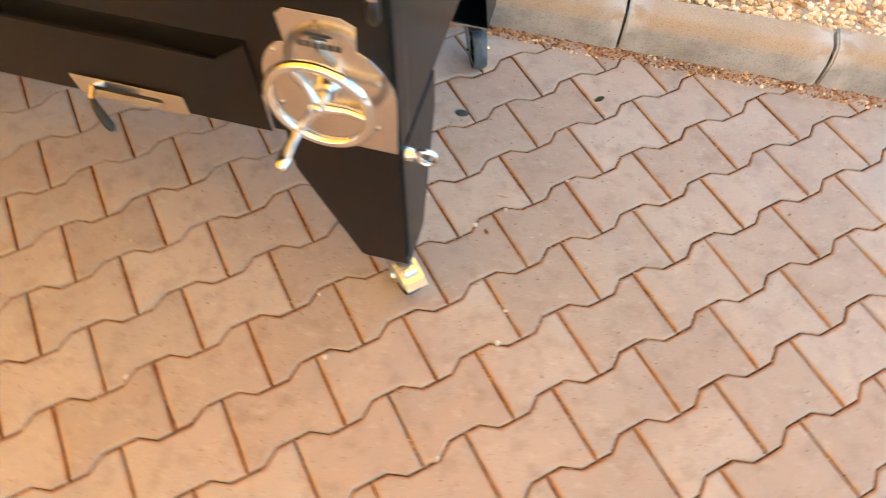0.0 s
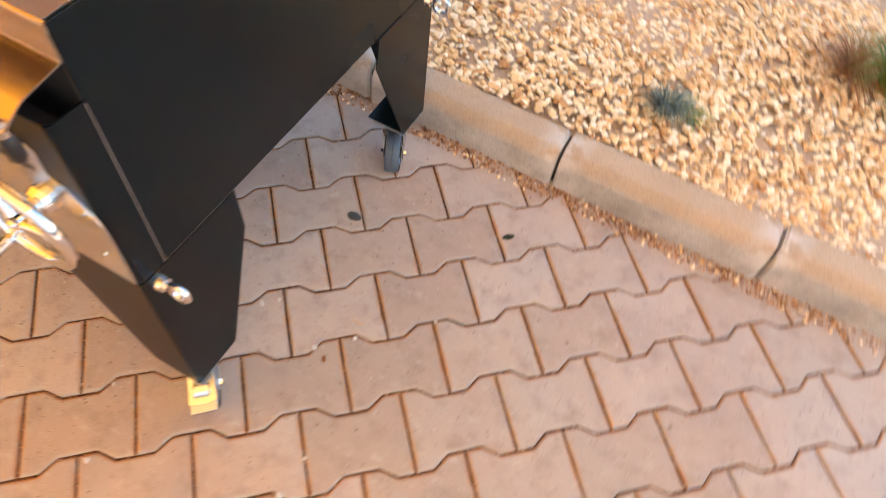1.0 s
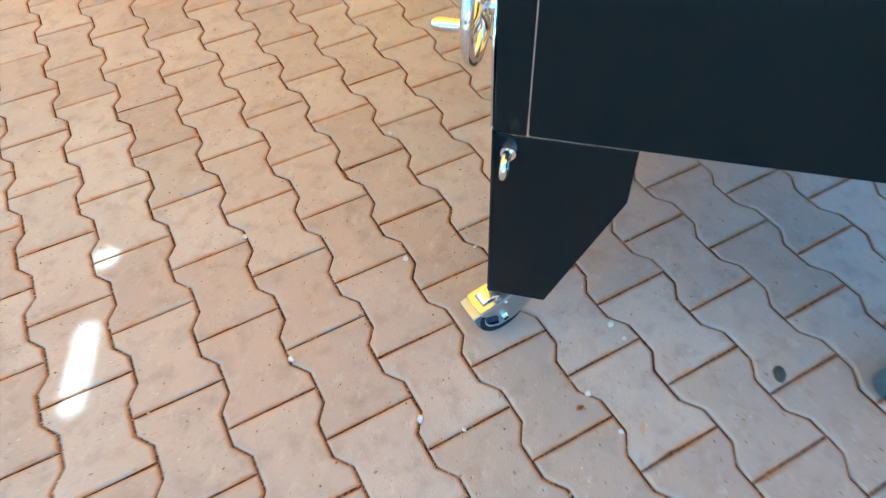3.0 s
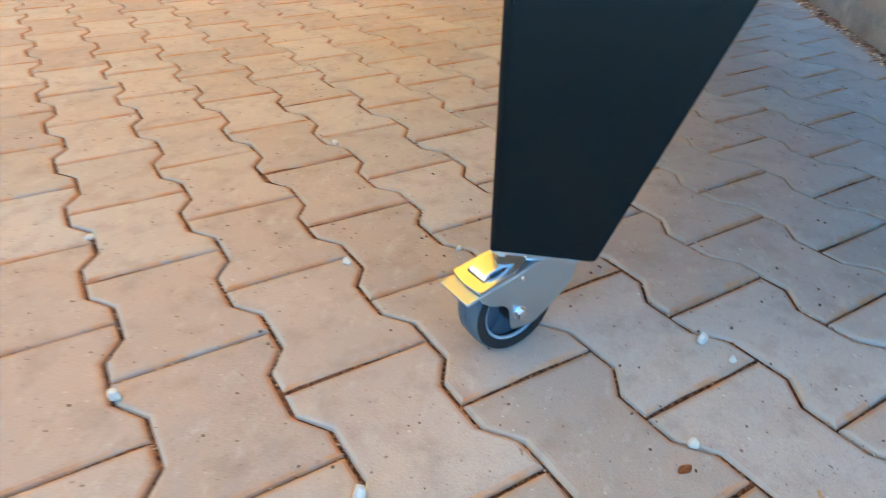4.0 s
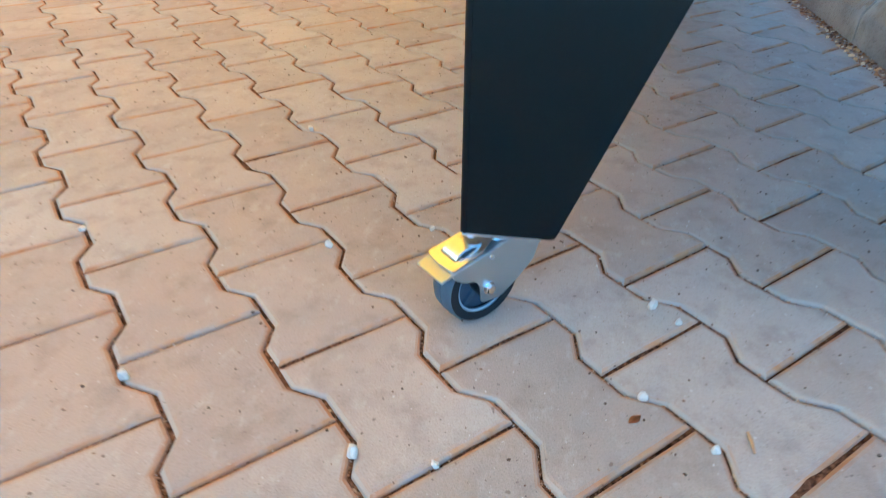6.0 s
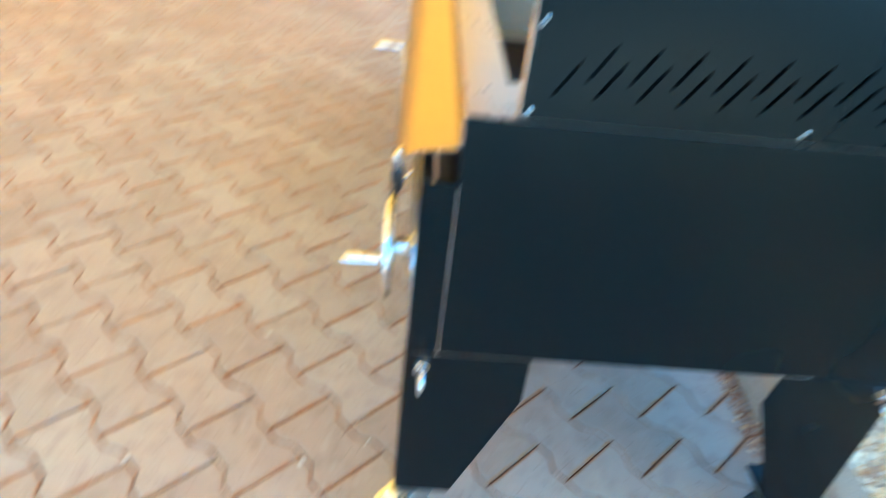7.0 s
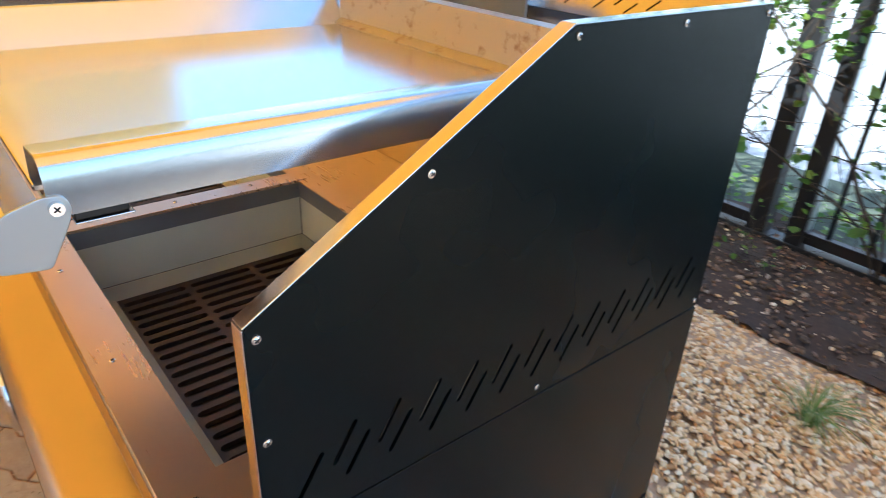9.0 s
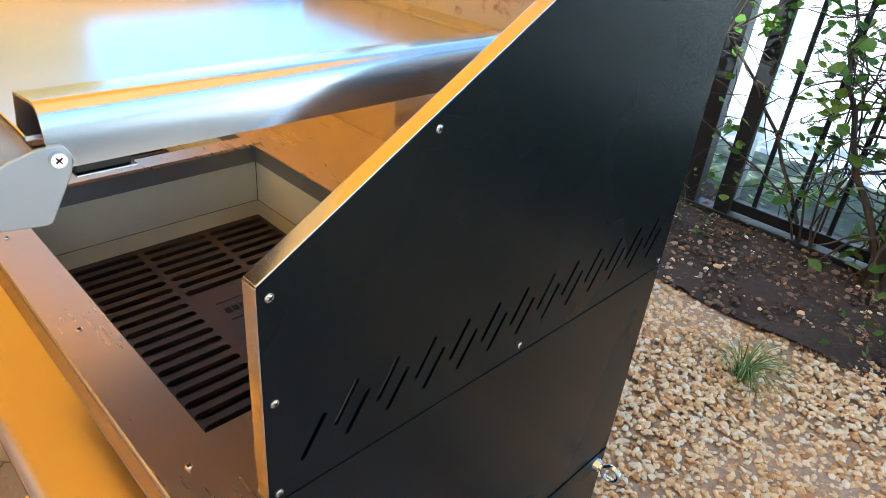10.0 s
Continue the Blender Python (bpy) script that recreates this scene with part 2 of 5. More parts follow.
M_SPLASH = stained_steel("stained_splash_steel")
M_UNDERSIDE = plain("brown_underside_steel", (0.34, 0.21, 0.13), 0.45, 0.6, 0.3, 14.0, 0.1)
M_MARK = plain("dark_engraving", (0.05, 0.045, 0.04), 0.6)
M_GRAVEL = stone_material("pale_gravel", (0.0, (0.46, 0.22, 0.08)), (0.2, (0.72, 0.44, 0.19)), (0.55, (0.86, 0.63, 0.34)), (1.0, (0.92, 0.81, 0.60)))
M_GRAVEL_BED = plain("gravel_bed", (0.44, 0.31, 0.20), 0.9, 0.0, 0.6, 90.0, 1.0)
M_SOIL = plain("dark_soil", (0.062, 0.038, 0.025), 0.95, 0.0, 0.6, 40.0, 1.0)
M_CLOD = stone_material("soil_clods", (0.0, (0.045, 0.025, 0.016)), (0.55, (0.12, 0.07, 0.042)), (0.86, (0.23, 0.135, 0.08)), (1.0, (0.46, 0.36, 0.26)))
M_RIM_EDGE = plain("pale_grey_plastic_edge", (0.30, 0.32, 0.36), 0.4, 0.0, 0.15, 40.0, 0.1)
M_CRUMB = stone_material("joint_crumbs", (0.0, (0.07, 0.03, 0.018)), (0.35, (0.28, 0.12, 0.05)), (0.75, (0.42, 0.22, 0.10)), (0.93, (0.48, 0.33, 0.20)), (1.0, (0.70, 0.62, 0.52)))
M_FENCE = plain("dark_fence_paint", (0.010, 0.010, 0.011), 0.5, 0.0, 0.4, 20.0, 0.2)
M_STREET = plain("pale_street_paving", (0.42, 0.41, 0.40), 0.85, 0.0, 0.2, 6.0, 0.3)
M_STREET_WALL = plain("white_street_wall", (0.75, 0.73, 0.70), 0.9, 0.0, 0.08, 2.0, 0.1)
M_BARK = wood("bark", (0.045, 0.032, 0.024), (0.12, 0.085, 0.06), (6.0, 6.0, 1.0))
M_LEAF = leaf_material("green_leaf", (0.07, 0.14, 0.015), (0.14, 0.25, 0.03), (0.26, 0.31, 0.05))
M_DRYLEAF = leaf_material("dry_leaf", (0.34, 0.13, 0.05), (0.40, 0.17, 0.07), (0.44, 0.24, 0.10))
M_LITTER = leaf_material("leaf_litter", (0.16, 0.07, 0.03), (0.24, 0.11, 0.045), (0.32, 0.19, 0.09))
M_OLDLEAF = leaf_material("old_leaf", (0.06, 0.065, 0.025), (0.09, 0.085, 0.035), (0.12, 0.10, 0.04))
M_FORK_DARK = steel("dark_zinc", 0.30, 0.45, (8.0, 8.0, 8.0), (0.20, 0.21, 0.22))
M_BLUEGRASS = leaf_material("blue_grey_grass", (0.13, 0.18, 0.16), (0.20, 0.25, 0.22), (0.28, 0.30, 0.23))
M_GRASS = leaf_material("variegated_grass", (0.10, 0.20, 0.03), (0.22, 0.33, 0.08), (0.50, 0.52, 0.28))
M_WOOD = wood("larch_board", (0.42, 0.25, 0.11), (0.60, 0.40, 0.20))
M_WOOD_GREY = wood("weathered_beam", (0.30, 0.23, 0.16), (0.52, 0.43, 0.32))
M_AWNING = awning_material("orange_awning_cloth", (0.90, 0.58, 0.12), (0.96, 0.68, 0.20))
M_SAIL = awning_material("cream_sail_cloth", (0.92, 0.66, 0.32), (0.96, 0.74, 0.42))
M_OCHRE = plain("ochre_render", (0.72, 0.46, 0.14), 0.85, 0.0, 0.1, 3.0, 0.2)
M_CREAM = plain("cream_render", (0.74, 0.67, 0.55), 0.85, 0.0, 0.1, 3.0, 0.2)
M_VERGE = plain("mossy_verge_soil", (0.075, 0.085, 0.055), 0.95, 0.0, 0.6, 30.0, 1.0)
M_CABLE = plain("black_hose", (0.012, 0.018, 0.030), 0.45)
M_PEBBLE = plain("pale_pebble", (0.62, 0.56, 0.48), 0.8, 0.0, 0.2, 60.0, 0.4)

# ---- mesh helpers ----


def finish(bm, name, mats, smooth=False):
    me = bpy.data.meshes.new(name)
    bmesh.ops.recalc_face_normals(bm, faces=bm.faces)
    bm.to_mesh(me)
    bm.free()
    for m in mats if isinstance(mats, (list, tuple)) else [mats]:
        me.materials.append(m)
    if smooth:
        me.shade_smooth()
        me.set_sharp_from_angle(angle=radians(35))
    return me


def part(name, bm, material, parent, label="", smooth=False):
    ob = new(name, finish(bm, name, material, smooth))
    ob.parent = parent
    if label:
        tagged(ob, label)
    return ob


def thing(name, label, category, group="", at=(0, 0, 0), turn=0.0, kind=""):
    ob = new(name)
    ob.empty_display_size = 0.05
    ob.matrix_world = pose(*at, 0, 0, turn)
    return tagged(ob, label, category, group, kind)


def single(name, bm, material, label, category, group="", kind="", smooth=False):
    return tagged(new(name, finish(bm, name, material, smooth)), label, category, group, kind)


def box(bm, x0, x1, y0, y1, z0, z1, bevel=0.0):
    m = Matrix.LocRotScale(((x0 + x1) / 2, (y0 + y1) / 2, (z0 + z1) / 2), None, (abs(x1 - x0), abs(y1 - y0), abs(z1 - z0)))
    g = bmesh.ops.create_cube(bm, size=1, matrix=m)
    if bevel:
        es = list({e for v in g["verts"] for e in v.link_edges})
        bmesh.ops.bevel(bm, geom=es, offset=bevel, segments=2, affect="EDGES", profile=0.5)
    return bm


def fresh_box(*a, **k):
    return box(bmesh.new(), *a, **k)


def turned_box(bm, m, sx, sy, sz, bevel=0.0):
    g = bmesh.ops.create_cube(bm, size=1, matrix=m @ Matrix.Diagonal((sx, sy, sz, 1)))
    if bevel:
        es = list({e for v in g["verts"] for e in v.link_edges})
        bmesh.ops.bevel(bm, geom=es, offset=bevel, segments=2, affect="EDGES", profile=0.5)
    return bm


def cyl(bm, a, b, r0, r1=None, seg=20):
    a, b = Vector(a), Vector(b)
    d = b - a
    m = Matrix.Translation((a + b) / 2) @ d.to_track_quat("Z", "Y").to_matrix().to_4x4()
    bmesh.ops.create_cone(bm, cap_ends=True, segments=seg, radius1=r0, radius2=r0 if r1 is None else r1, depth=d.length, matrix=m)
    return bm


def torus(bm, m, big, small, seg=40, ring=12):
    rows = []
    for i in range(seg):
        a = 2 * math.pi * i / seg
        rows.append([bm.verts.new(m @ Vector(((big + small * math.cos(b)) * math.cos(a), (big + small * math.cos(b)) * math.sin(a), small * math.sin(b)))) for b in (2 * math.pi * j / ring for j in range(ring))])
    for i in range(seg):
        for j in range(ring):
            bm.faces.new((rows[i][j], rows[(i + 1) % seg][j], rows[(i + 1) % seg][(j + 1) % ring], rows[i][(j + 1) % ring]))
    return bm


def sheet(outer, holes, m, thick, bevel=0.0):
    """A flat sheet of outline outer with holes, in the plane of m, thick along m's z."""
    bm = bmesh.new()
    edges = []
    for loop in [outer, *holes]:
        vs = [bm.verts.new((x, y, 0)) for x, y in loop]
        edges += [bm.edges.new((vs[i], vs[(i + 1) % len(vs)])) for i in range(len(vs))]
    if holes:
        bmesh.ops.triangle_fill(bm, use_beauty=True, use_dissolve=False, edges=edges, normal=(0, 0, 1))
    else:
        bm.faces.new(bm.verts[:])
    g = bmesh.ops.extrude_face_region(bm, geom=bm.faces[:])
    bmesh.ops.translate(bm, verts=[v for v in g["geom"] if isinstance(v, bmesh.types.BMVert)], vec=(0, 0, thick))
    if bevel:
        bmesh.ops.recalc_face_normals(bm, faces=bm.faces)
        es = [e for e in bm.edges if len(e.link_faces) == 2 and e.calc_face_angle(0) > 1.2 and abs(e.verts[0].co.z - e.verts[1].co.z) < 1e-6]
        bmesh.ops.bevel(bm, geom=es, offset=bevel, segments=2, affect="EDGES", profile=0.5)
    bmesh.ops.transform(bm, matrix=m, verts=bm.verts)
    return bm


def rounded(points, r, n=4):
    """The outline points with each corner rounded by r."""
    out = []
    k = len(points)
    for i in range(k):
        p, a, b = Vector(points[i]), Vector(points[i - 1]), Vector(points[(i + 1) % k])
        da, db = (a - p).normalized(), (b - p).normalized()
        rr = min(r, (a - p).length * 0.45, (b - p).length * 0.45)
        s, e = p + da * rr, p + db * rr
        for j in range(n + 1):
            t = j / n
            out.append(tuple(s * (1 - t) ** 2 + p * 2 * t * (1 - t) + e * t * t))
    return out


def slot(p, q, r, n=4):
    """The outline of a long hole from p to q with round ends."""
    p, q = Vector(p), Vector(q)
    d = (q - p).normalized()
    side = Vector((-d.y, d.x))
    out = []
    for c, s in ((q, 1), (p, -1)):
        for j in range(n + 1):
            a = math.pi * j / n
            out.append(tuple(c + r * s * (-side * math.cos(a) + d * math.sin(a))))
    return out


def sweep(profile, x0, x1):
    """A closed profile of (y, z) drawn along x."""
    bm = bmesh.new()
    a = [bm.verts.new((x0, y, z)) for y, z in profile]
    b = [bm.verts.new((x1, y, z)) for y, z in profile]
    n = len(profile)
    for i in range(n):
        bm.faces.new((a[i], a[(i + 1) % n], b[(i + 1) % n], b[i]))
    bm.faces.new(a)
    bm.faces.new(list(reversed(b)))
    return bm


def tube(bm, points, radii, seg=7):
    """A round bar through points."""
    prev = None
    for i, p in enumerate(points):
        p = Vector(p)
        d = Vector(points[min(i + 1, len(points) - 1)]) - Vector(points[max(i - 1, 0)])
        q = d.to_track_quat("Z", "Y")
        r = radii[i] if isinstance(radii, (list, tuple)) else radii
        ring = [bm.verts.new(p + q @ Vector((r * math.cos(2 * math.pi * j / seg), r * math.sin(2 * math.pi * j / seg), 0))) for j in range(seg)]
        if prev:
            for j in range(seg):
                bm.faces.new((prev[j], prev[(j + 1) % seg], ring[(j + 1) % seg], ring[j]))
        else:
            bm.faces.new(list(reversed(ring)))
        prev = ring
    bm.faces.new(prev)
    return bm


# planes: the sheet's own (x, y) become (y, z) of the world, or (x, z), or (x, y)
def on_side(x):
    return Matrix(((0, 0, 1, x), (1, 0, 0, 0), (0, 1, 0, 0), (0, 0, 0, 1)))


def on_front(y):
    return Matrix(((1, 0, 0, 0), (0, 0, 1, y), (0, 1, 0, 0), (0, 0, 0, 1)))


def on_top(z):
    return Matrix.Translation((0, 0, z))

# ---- the setting ----
KERB_Y, GRAVEL_Z, SOIL_Y, FENCE_Y = 0.862, 0.105, 2.10, 2.83


def grid_ground(name, xs, ys, z, wob, scale, material, label, category):
    bm = bmesh.new()
    rows = [[bm.verts.new((x, y, z + wob * noise.noise(Vector((x * scale, y * scale, 3.0))))) for x in xs] for y in ys]
    for j in range(len(ys) - 1):
        for i in range(len(xs) - 1):
            bm.faces.new((rows[j][i], rows[j][i + 1], rows[j + 1][i + 1], rows[j + 1][i]))
    return single(name, bm, material, label, category, kind="structure", smooth=True)


ground = grid_ground("ground", np.linspace(-60, 60, 9), np.linspace(-60, 90, 9), -0.16, 0.0, 1.0, M_SOIL, "flat brown earth that reaches the horizon", "ground")
paving = grid_ground("pavement", np.linspace(-10, 5, 420), np.linspace(-7, KERB_Y + 0.05, 220), -0.0058, 0.0050, 9.0, M_JOINT, "sanded joints under reddish interlocking concrete pavers", "pavement")
gravel_bed = grid_ground("gravel_bed", np.linspace(-8, 5, 120), np.linspace(KERB_Y + 0.09, SOIL_Y + 0.06, 16), GRAVEL_Z - 0.012, 0.010, 6.0, M_GRAVEL_BED, "pale gravel strip behind the concrete kerb", "gravel")
soil = grid_ground("soil", np.linspace(-8, 5, 160), np.linspace(SOIL_Y - 0.05, FENCE_Y + 0.25, 14), GRAVEL_Z + 0.004, 0.035, 5.0, M_SOIL, "dark bare soil along the fence", "soil")
verge = grid_ground("verge", np.linspace(-8, 5, 90), np.linspace(FENCE_Y + 0.20, 4.05, 16), 0.045, 0.03, 4.0, M_VERGE, "mossy planted verge beyond the fence", "ground")
street = grid_ground("road", np.linspace(-40, 30, 8), np.linspace(4.0, 40, 8), 0.02, 0.0, 1.0, M_STREET, "pale sunlit street paving beyond the fence", "road")

# the street's far wall, pale and sunlit
single("wall_street", fresh_box(-30, 22, 13.0, 13.3, 0.0, 3.4), M_STREET_WALL, "white rendered garden wall across the street", "wall", kind="structure")

# unseen walls that close the terrace, added to shape reflections, bounce and shade
single("wall_west", fresh_box(-9.5, -9.2, -7.0, 3.0, -0.1, 4.4), M_OCHRE, "unseen ochre wall added at the far end for gold reflections", "wall", kind="structure")

single("wall_south", fresh_box(-9.2, 2.4, -6.9, -6.7, -0.1, 2.6), M_CREAM, "unseen cream wall added in front of the barbecue for bounced light", "wall", kind="structure")
single("wall_east", fresh_box(2.5, 14.0, -7.2, -6.9, -0.1, 11.0), M_STREET_WALL, "unseen tall white wall added to shade the ground beside the terrace", "wall", kind="structure")

# kerb stones
KERB_L = 0.527
kerb = thing("kerb", "grey concrete kerb with dusty top along the gravel", "kerb", kind="structure")
profile = [(KERB_Y, -0.09), (KERB_Y, 0.070), (KERB_Y + 0.004, 0.080), (KERB_Y + 0.022, 0.108), (KERB_Y + 0.032, 0.113), (KERB_Y + 0.088, 0.115), (KERB_Y + 0.095, 0.108), (KERB_Y + 0.095, -0.09)]
kb = sweep(profile, 0.0040, KERB_L - 0.0040)
bmesh.ops.bevel(kb, geom=[e for e in kb.edges if abs(e.verts[0].co.x - e.verts[1].co.x) < 1e-6], offset=0.005, segments=2, affect="EDGES")
kerb_mesh = finish(kb, "kerb_stone", M_KERB, True)
for i in range(-13, 9):
    ob = new("kerb_stone", kerb_mesh)
    ob.parent = kerb
    ob.location = (0.338 + KERB_L * i, 0.004 * math.sin(i * 2.3), 0.003 * math.sin(i * 1.7))
bm = bmesh.new()
box(bm, 0.338 - 13 * KERB_L, 0.338 + 9 * KERB_L, KERB_Y + 0.02, KERB_Y + 0.08, -0.09, 0.085)
part("mortar", bm, M_MARK, kerb)

# ---- the barbecue ----
WID, DEP = 2.259, 0.806          # its width and depth
Z_LEG, Z_LOW, Z_SKIRT, Z_TOP, Z_SHIELD = 0.120, 0.471, 0.774, 0.868, 1.299
grill = thing("barbecue", "black powder-coated charcoal barbecue on castors with stainless steel top", "barbecue")
STEEL_T = 0.003


def screw_mesh(r=0.0036):
    bm = bmesh.new()
    cyl(bm, (0, 0, 0), (0, 0, 0.0012), r * 1.15, seg=14)
    bmesh.ops.create_uvsphere(bm, u_segments=14, v_segments=6, radius=r, matrix=Matrix.Translation((0, 0, 0.001)) @ Matrix.Diagonal((1, 1, 0.55, 1)))
    old = set(bm.faces)
    # dark bars stand for the shade in the cross recess
    for turn in (35, 125):
        turned_box(bm, Matrix.Translation((0, 0, 0.00255)) @ pose(0, 0, 0, 0, 0, turn), r * 1.25, r * 0.30, 0.0012)
    for f in bm.faces:
        if f not in old:
            f.material_index = 1
    return finish(bm, "screw", [M_CHROME, M_DARK], True)


SCREW = screw_mesh()


def screw(m, parent):
    ob = new("screw", SCREW)
    ob.parent = parent
    ob.matrix_parent_inverse = parent.matrix_world.inverted() if parent.parent is None else Matrix()
    ob.matrix_basis = m
    return ob


TO_RIGHT, TO_LEFT, TO_FRONT, TO_BACK = pose(0, 0, 0, 0, 90, 0), pose(0, 0, 0, 0, -90, 0), pose(0, 0, 0, 90, 0, 0), pose(0, 0, 0, -90, 0, 0)

# lower side panels
for x, m in ((0.0, on_side(-STEEL_T)), (-WID, on_side(-WID))):
    outline = rounded([(0.049, Z_LOW), (DEP, Z_LOW), (DEP, Z_TOP - 0.002), (0.047, Z_TOP - 0.002)], 0.004, 2)
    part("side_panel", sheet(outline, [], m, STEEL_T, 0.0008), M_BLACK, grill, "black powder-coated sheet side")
# back and bottom of the body
part("back_panel", fresh_box(-WID + 0.003, -0.0035, DEP - 0.004, DEP - 0.001, Z_LOW, Z_TOP - 0.003), M_BLACK, grill)
part("bottom_panel", fresh_box(-WID + 0.004, -0.004, 0.052, DEP - 0.005, Z_LOW + 0.012, Z_LOW + 0.015), M_BLACK, grill)
# front skirt: a deep folded box with a gap over the ash door
DOOR_R, DOOR_L = -0.212, -2.047
outline = [(-0.007, Z_LOW), (-0.007, Z_SKIRT), (-WID, Z_SKIRT), (-WID, Z_LOW), (DOOR_L, Z_LOW), (DOOR_L, 0.652), (DOOR_R, 0.652), (DOOR_R, Z_LOW)]
part("front_skirt", sheet(outline, [], on_front(0.0), STEEL_T, 0.001), M_BLACK_FRONT, grill, "black powder-coated front sheet tinted brown for warm light")
for x0, x1 in ((-0.0028, 0.0), (-WID, -WID + 0.0028)):
    part("skirt_side", fresh_box(x0, x1, 0.007, 0.0465, Z_LOW, Z_SKIRT - 0.001), M_BLACK, grill)
part("seam_edge", fresh_box(-0.0022, -0.0002, 0.0468, 0.0484, Z_LOW + 0.006, Z_SKIRT - 0.004), M_STEEL_POL, grill, "bare bright sheet edge")
# dark sheet that stands for the shade behind the skirt's gaps
part("skirt_gap_shade", fresh_box(-WID + 0.01, -0.004, 0.047, 0.050, Z_LOW + 0.02, Z_TOP - 0.02), M_DARK, grill)
part("skirt_top", fresh_box(-WID + 0.003, -0.003, 0.003, 0.016, Z_SKIRT - 0.004, Z_SKIRT - 0.001), M_BLACK_FRONT, grill)
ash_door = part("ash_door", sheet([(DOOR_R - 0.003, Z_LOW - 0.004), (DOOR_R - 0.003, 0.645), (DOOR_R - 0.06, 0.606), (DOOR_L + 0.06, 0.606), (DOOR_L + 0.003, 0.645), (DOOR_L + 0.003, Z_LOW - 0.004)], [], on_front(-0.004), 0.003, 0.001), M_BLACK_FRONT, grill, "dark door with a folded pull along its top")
bm = sweep([(-0.0015, 0.604), (-0.0015, 0.6068), (0.003, 0.6076), (0.003, 0.6048)], DOOR_R - 0.062, DOOR_L + 0.062)
part("pull_edge", bm, M_BLACK_FRONT, ash_door)
# vent plate on the door, with its lever
bm = sheet(rounded([(-0.352, 0.467), (-0.354, 0.511), (-0.553, 0.511), (-0.551, 0.467)], 0.003, 2), [slot((-0.52, 0.489), (-0.40, 0.489), 0.005)], on_front(-0.0095), 0.002, 0.0004)
vent = part("vent_plate", bm, M_STEEL_POL, ash_door, "brushed steel plate with a long slot")
# dark strip drawn as the shade in the vent slot
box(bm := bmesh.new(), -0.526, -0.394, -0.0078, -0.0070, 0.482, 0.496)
part("slot_shade", bm, M_DARK, ash_door)
lever = cyl(bmesh.new(), (-0.522, -0.008, 0.489), (-0.516, -0.028, 0.480), 0.005, seg=16)
part("lever", lever, M_CHROME, ash_door)
knob = tube(bmesh.new(), [(-0.516, -0.027, 0.481), (-0.511, -0.033, 0.472), (-0.500, -0.041, 0.458), (-0.488, -0.048, 0.445), (-0.482, -0.052, 0.439)], [0.005, 0.0070, 0.0085, 0.0080, 0.004], 14)
part("lever_knob", knob, M_PLASTIC, ash_door, "black plastic knob", True)

# the plate of the lifting wheel
HUB = Vector((-0.100, -0.040, 0.597))


def wheel_plate(dx, flip):
    arc = [(0.100 * math.cos(a) - 0.100, 0.100 * math.sin(a) + 0.590) for a in np.linspace(radians(-5), radians(185), 22)]
    pts = [(-0.004, 0.476)] + arc[:7] + [(-0.050, 0.675), (-0.047, 0.715), (-0.066, 0.726), (-0.143, 0.726), (-0.157, 0.713), (-0.153, 0.668)] + arc[15:] + [(-0.200, 0.530), (-0.180, 0.476)]
    pts = [((-x - 2 * 0.1 if flip else x) + dx, z) for x, z in pts]
    plate = part("wheel_plate", sheet(pts, [], on_front(-0.0032), 0.003, 0.0006), M_STEEL_POL, grill, "polished steel plate with a small emblem")
    cx = -0.102 + dx
    bm = bmesh.new()
    box(bm, cx - 0.020, cx + 0.020, -0.0042, -0.0034, 0.689, 0.693)
    box(bm, cx - 0.010, cx + 0.012, -0.0042, -0.0034, 0.683, 0.687)
    tube(bm, [(cx - 0.004, -0.0038, 0.696), (cx - 0.008, -0.0038, 0.703), (cx + 0.002, -0.0038, 0.716), (cx + 0.006, -0.0038, 0.704), (cx + 0.003, -0.0038, 0.696)], 0.0013, 6)
    part("emblem", bm, M_MARK, plate)
    bm = bmesh.new()
    for i in range(6):
        box(bm, cx - 0.030 + i * 0.0105, cx - 0.0225 + i * 0.0105, -0.0042, -0.0034, 0.668, 0.677)
    part("emblem_bars", bm, M_MARK, plate)
    for x, z in ((cx + 0.078, 0.622), (cx - 0.078, 0.545), (cx + 0.07, 0.53), (cx - 0.07, 0.650)):
        screw(Matrix.Translation((x, -0.0034, z)) @ TO_FRONT, plate)


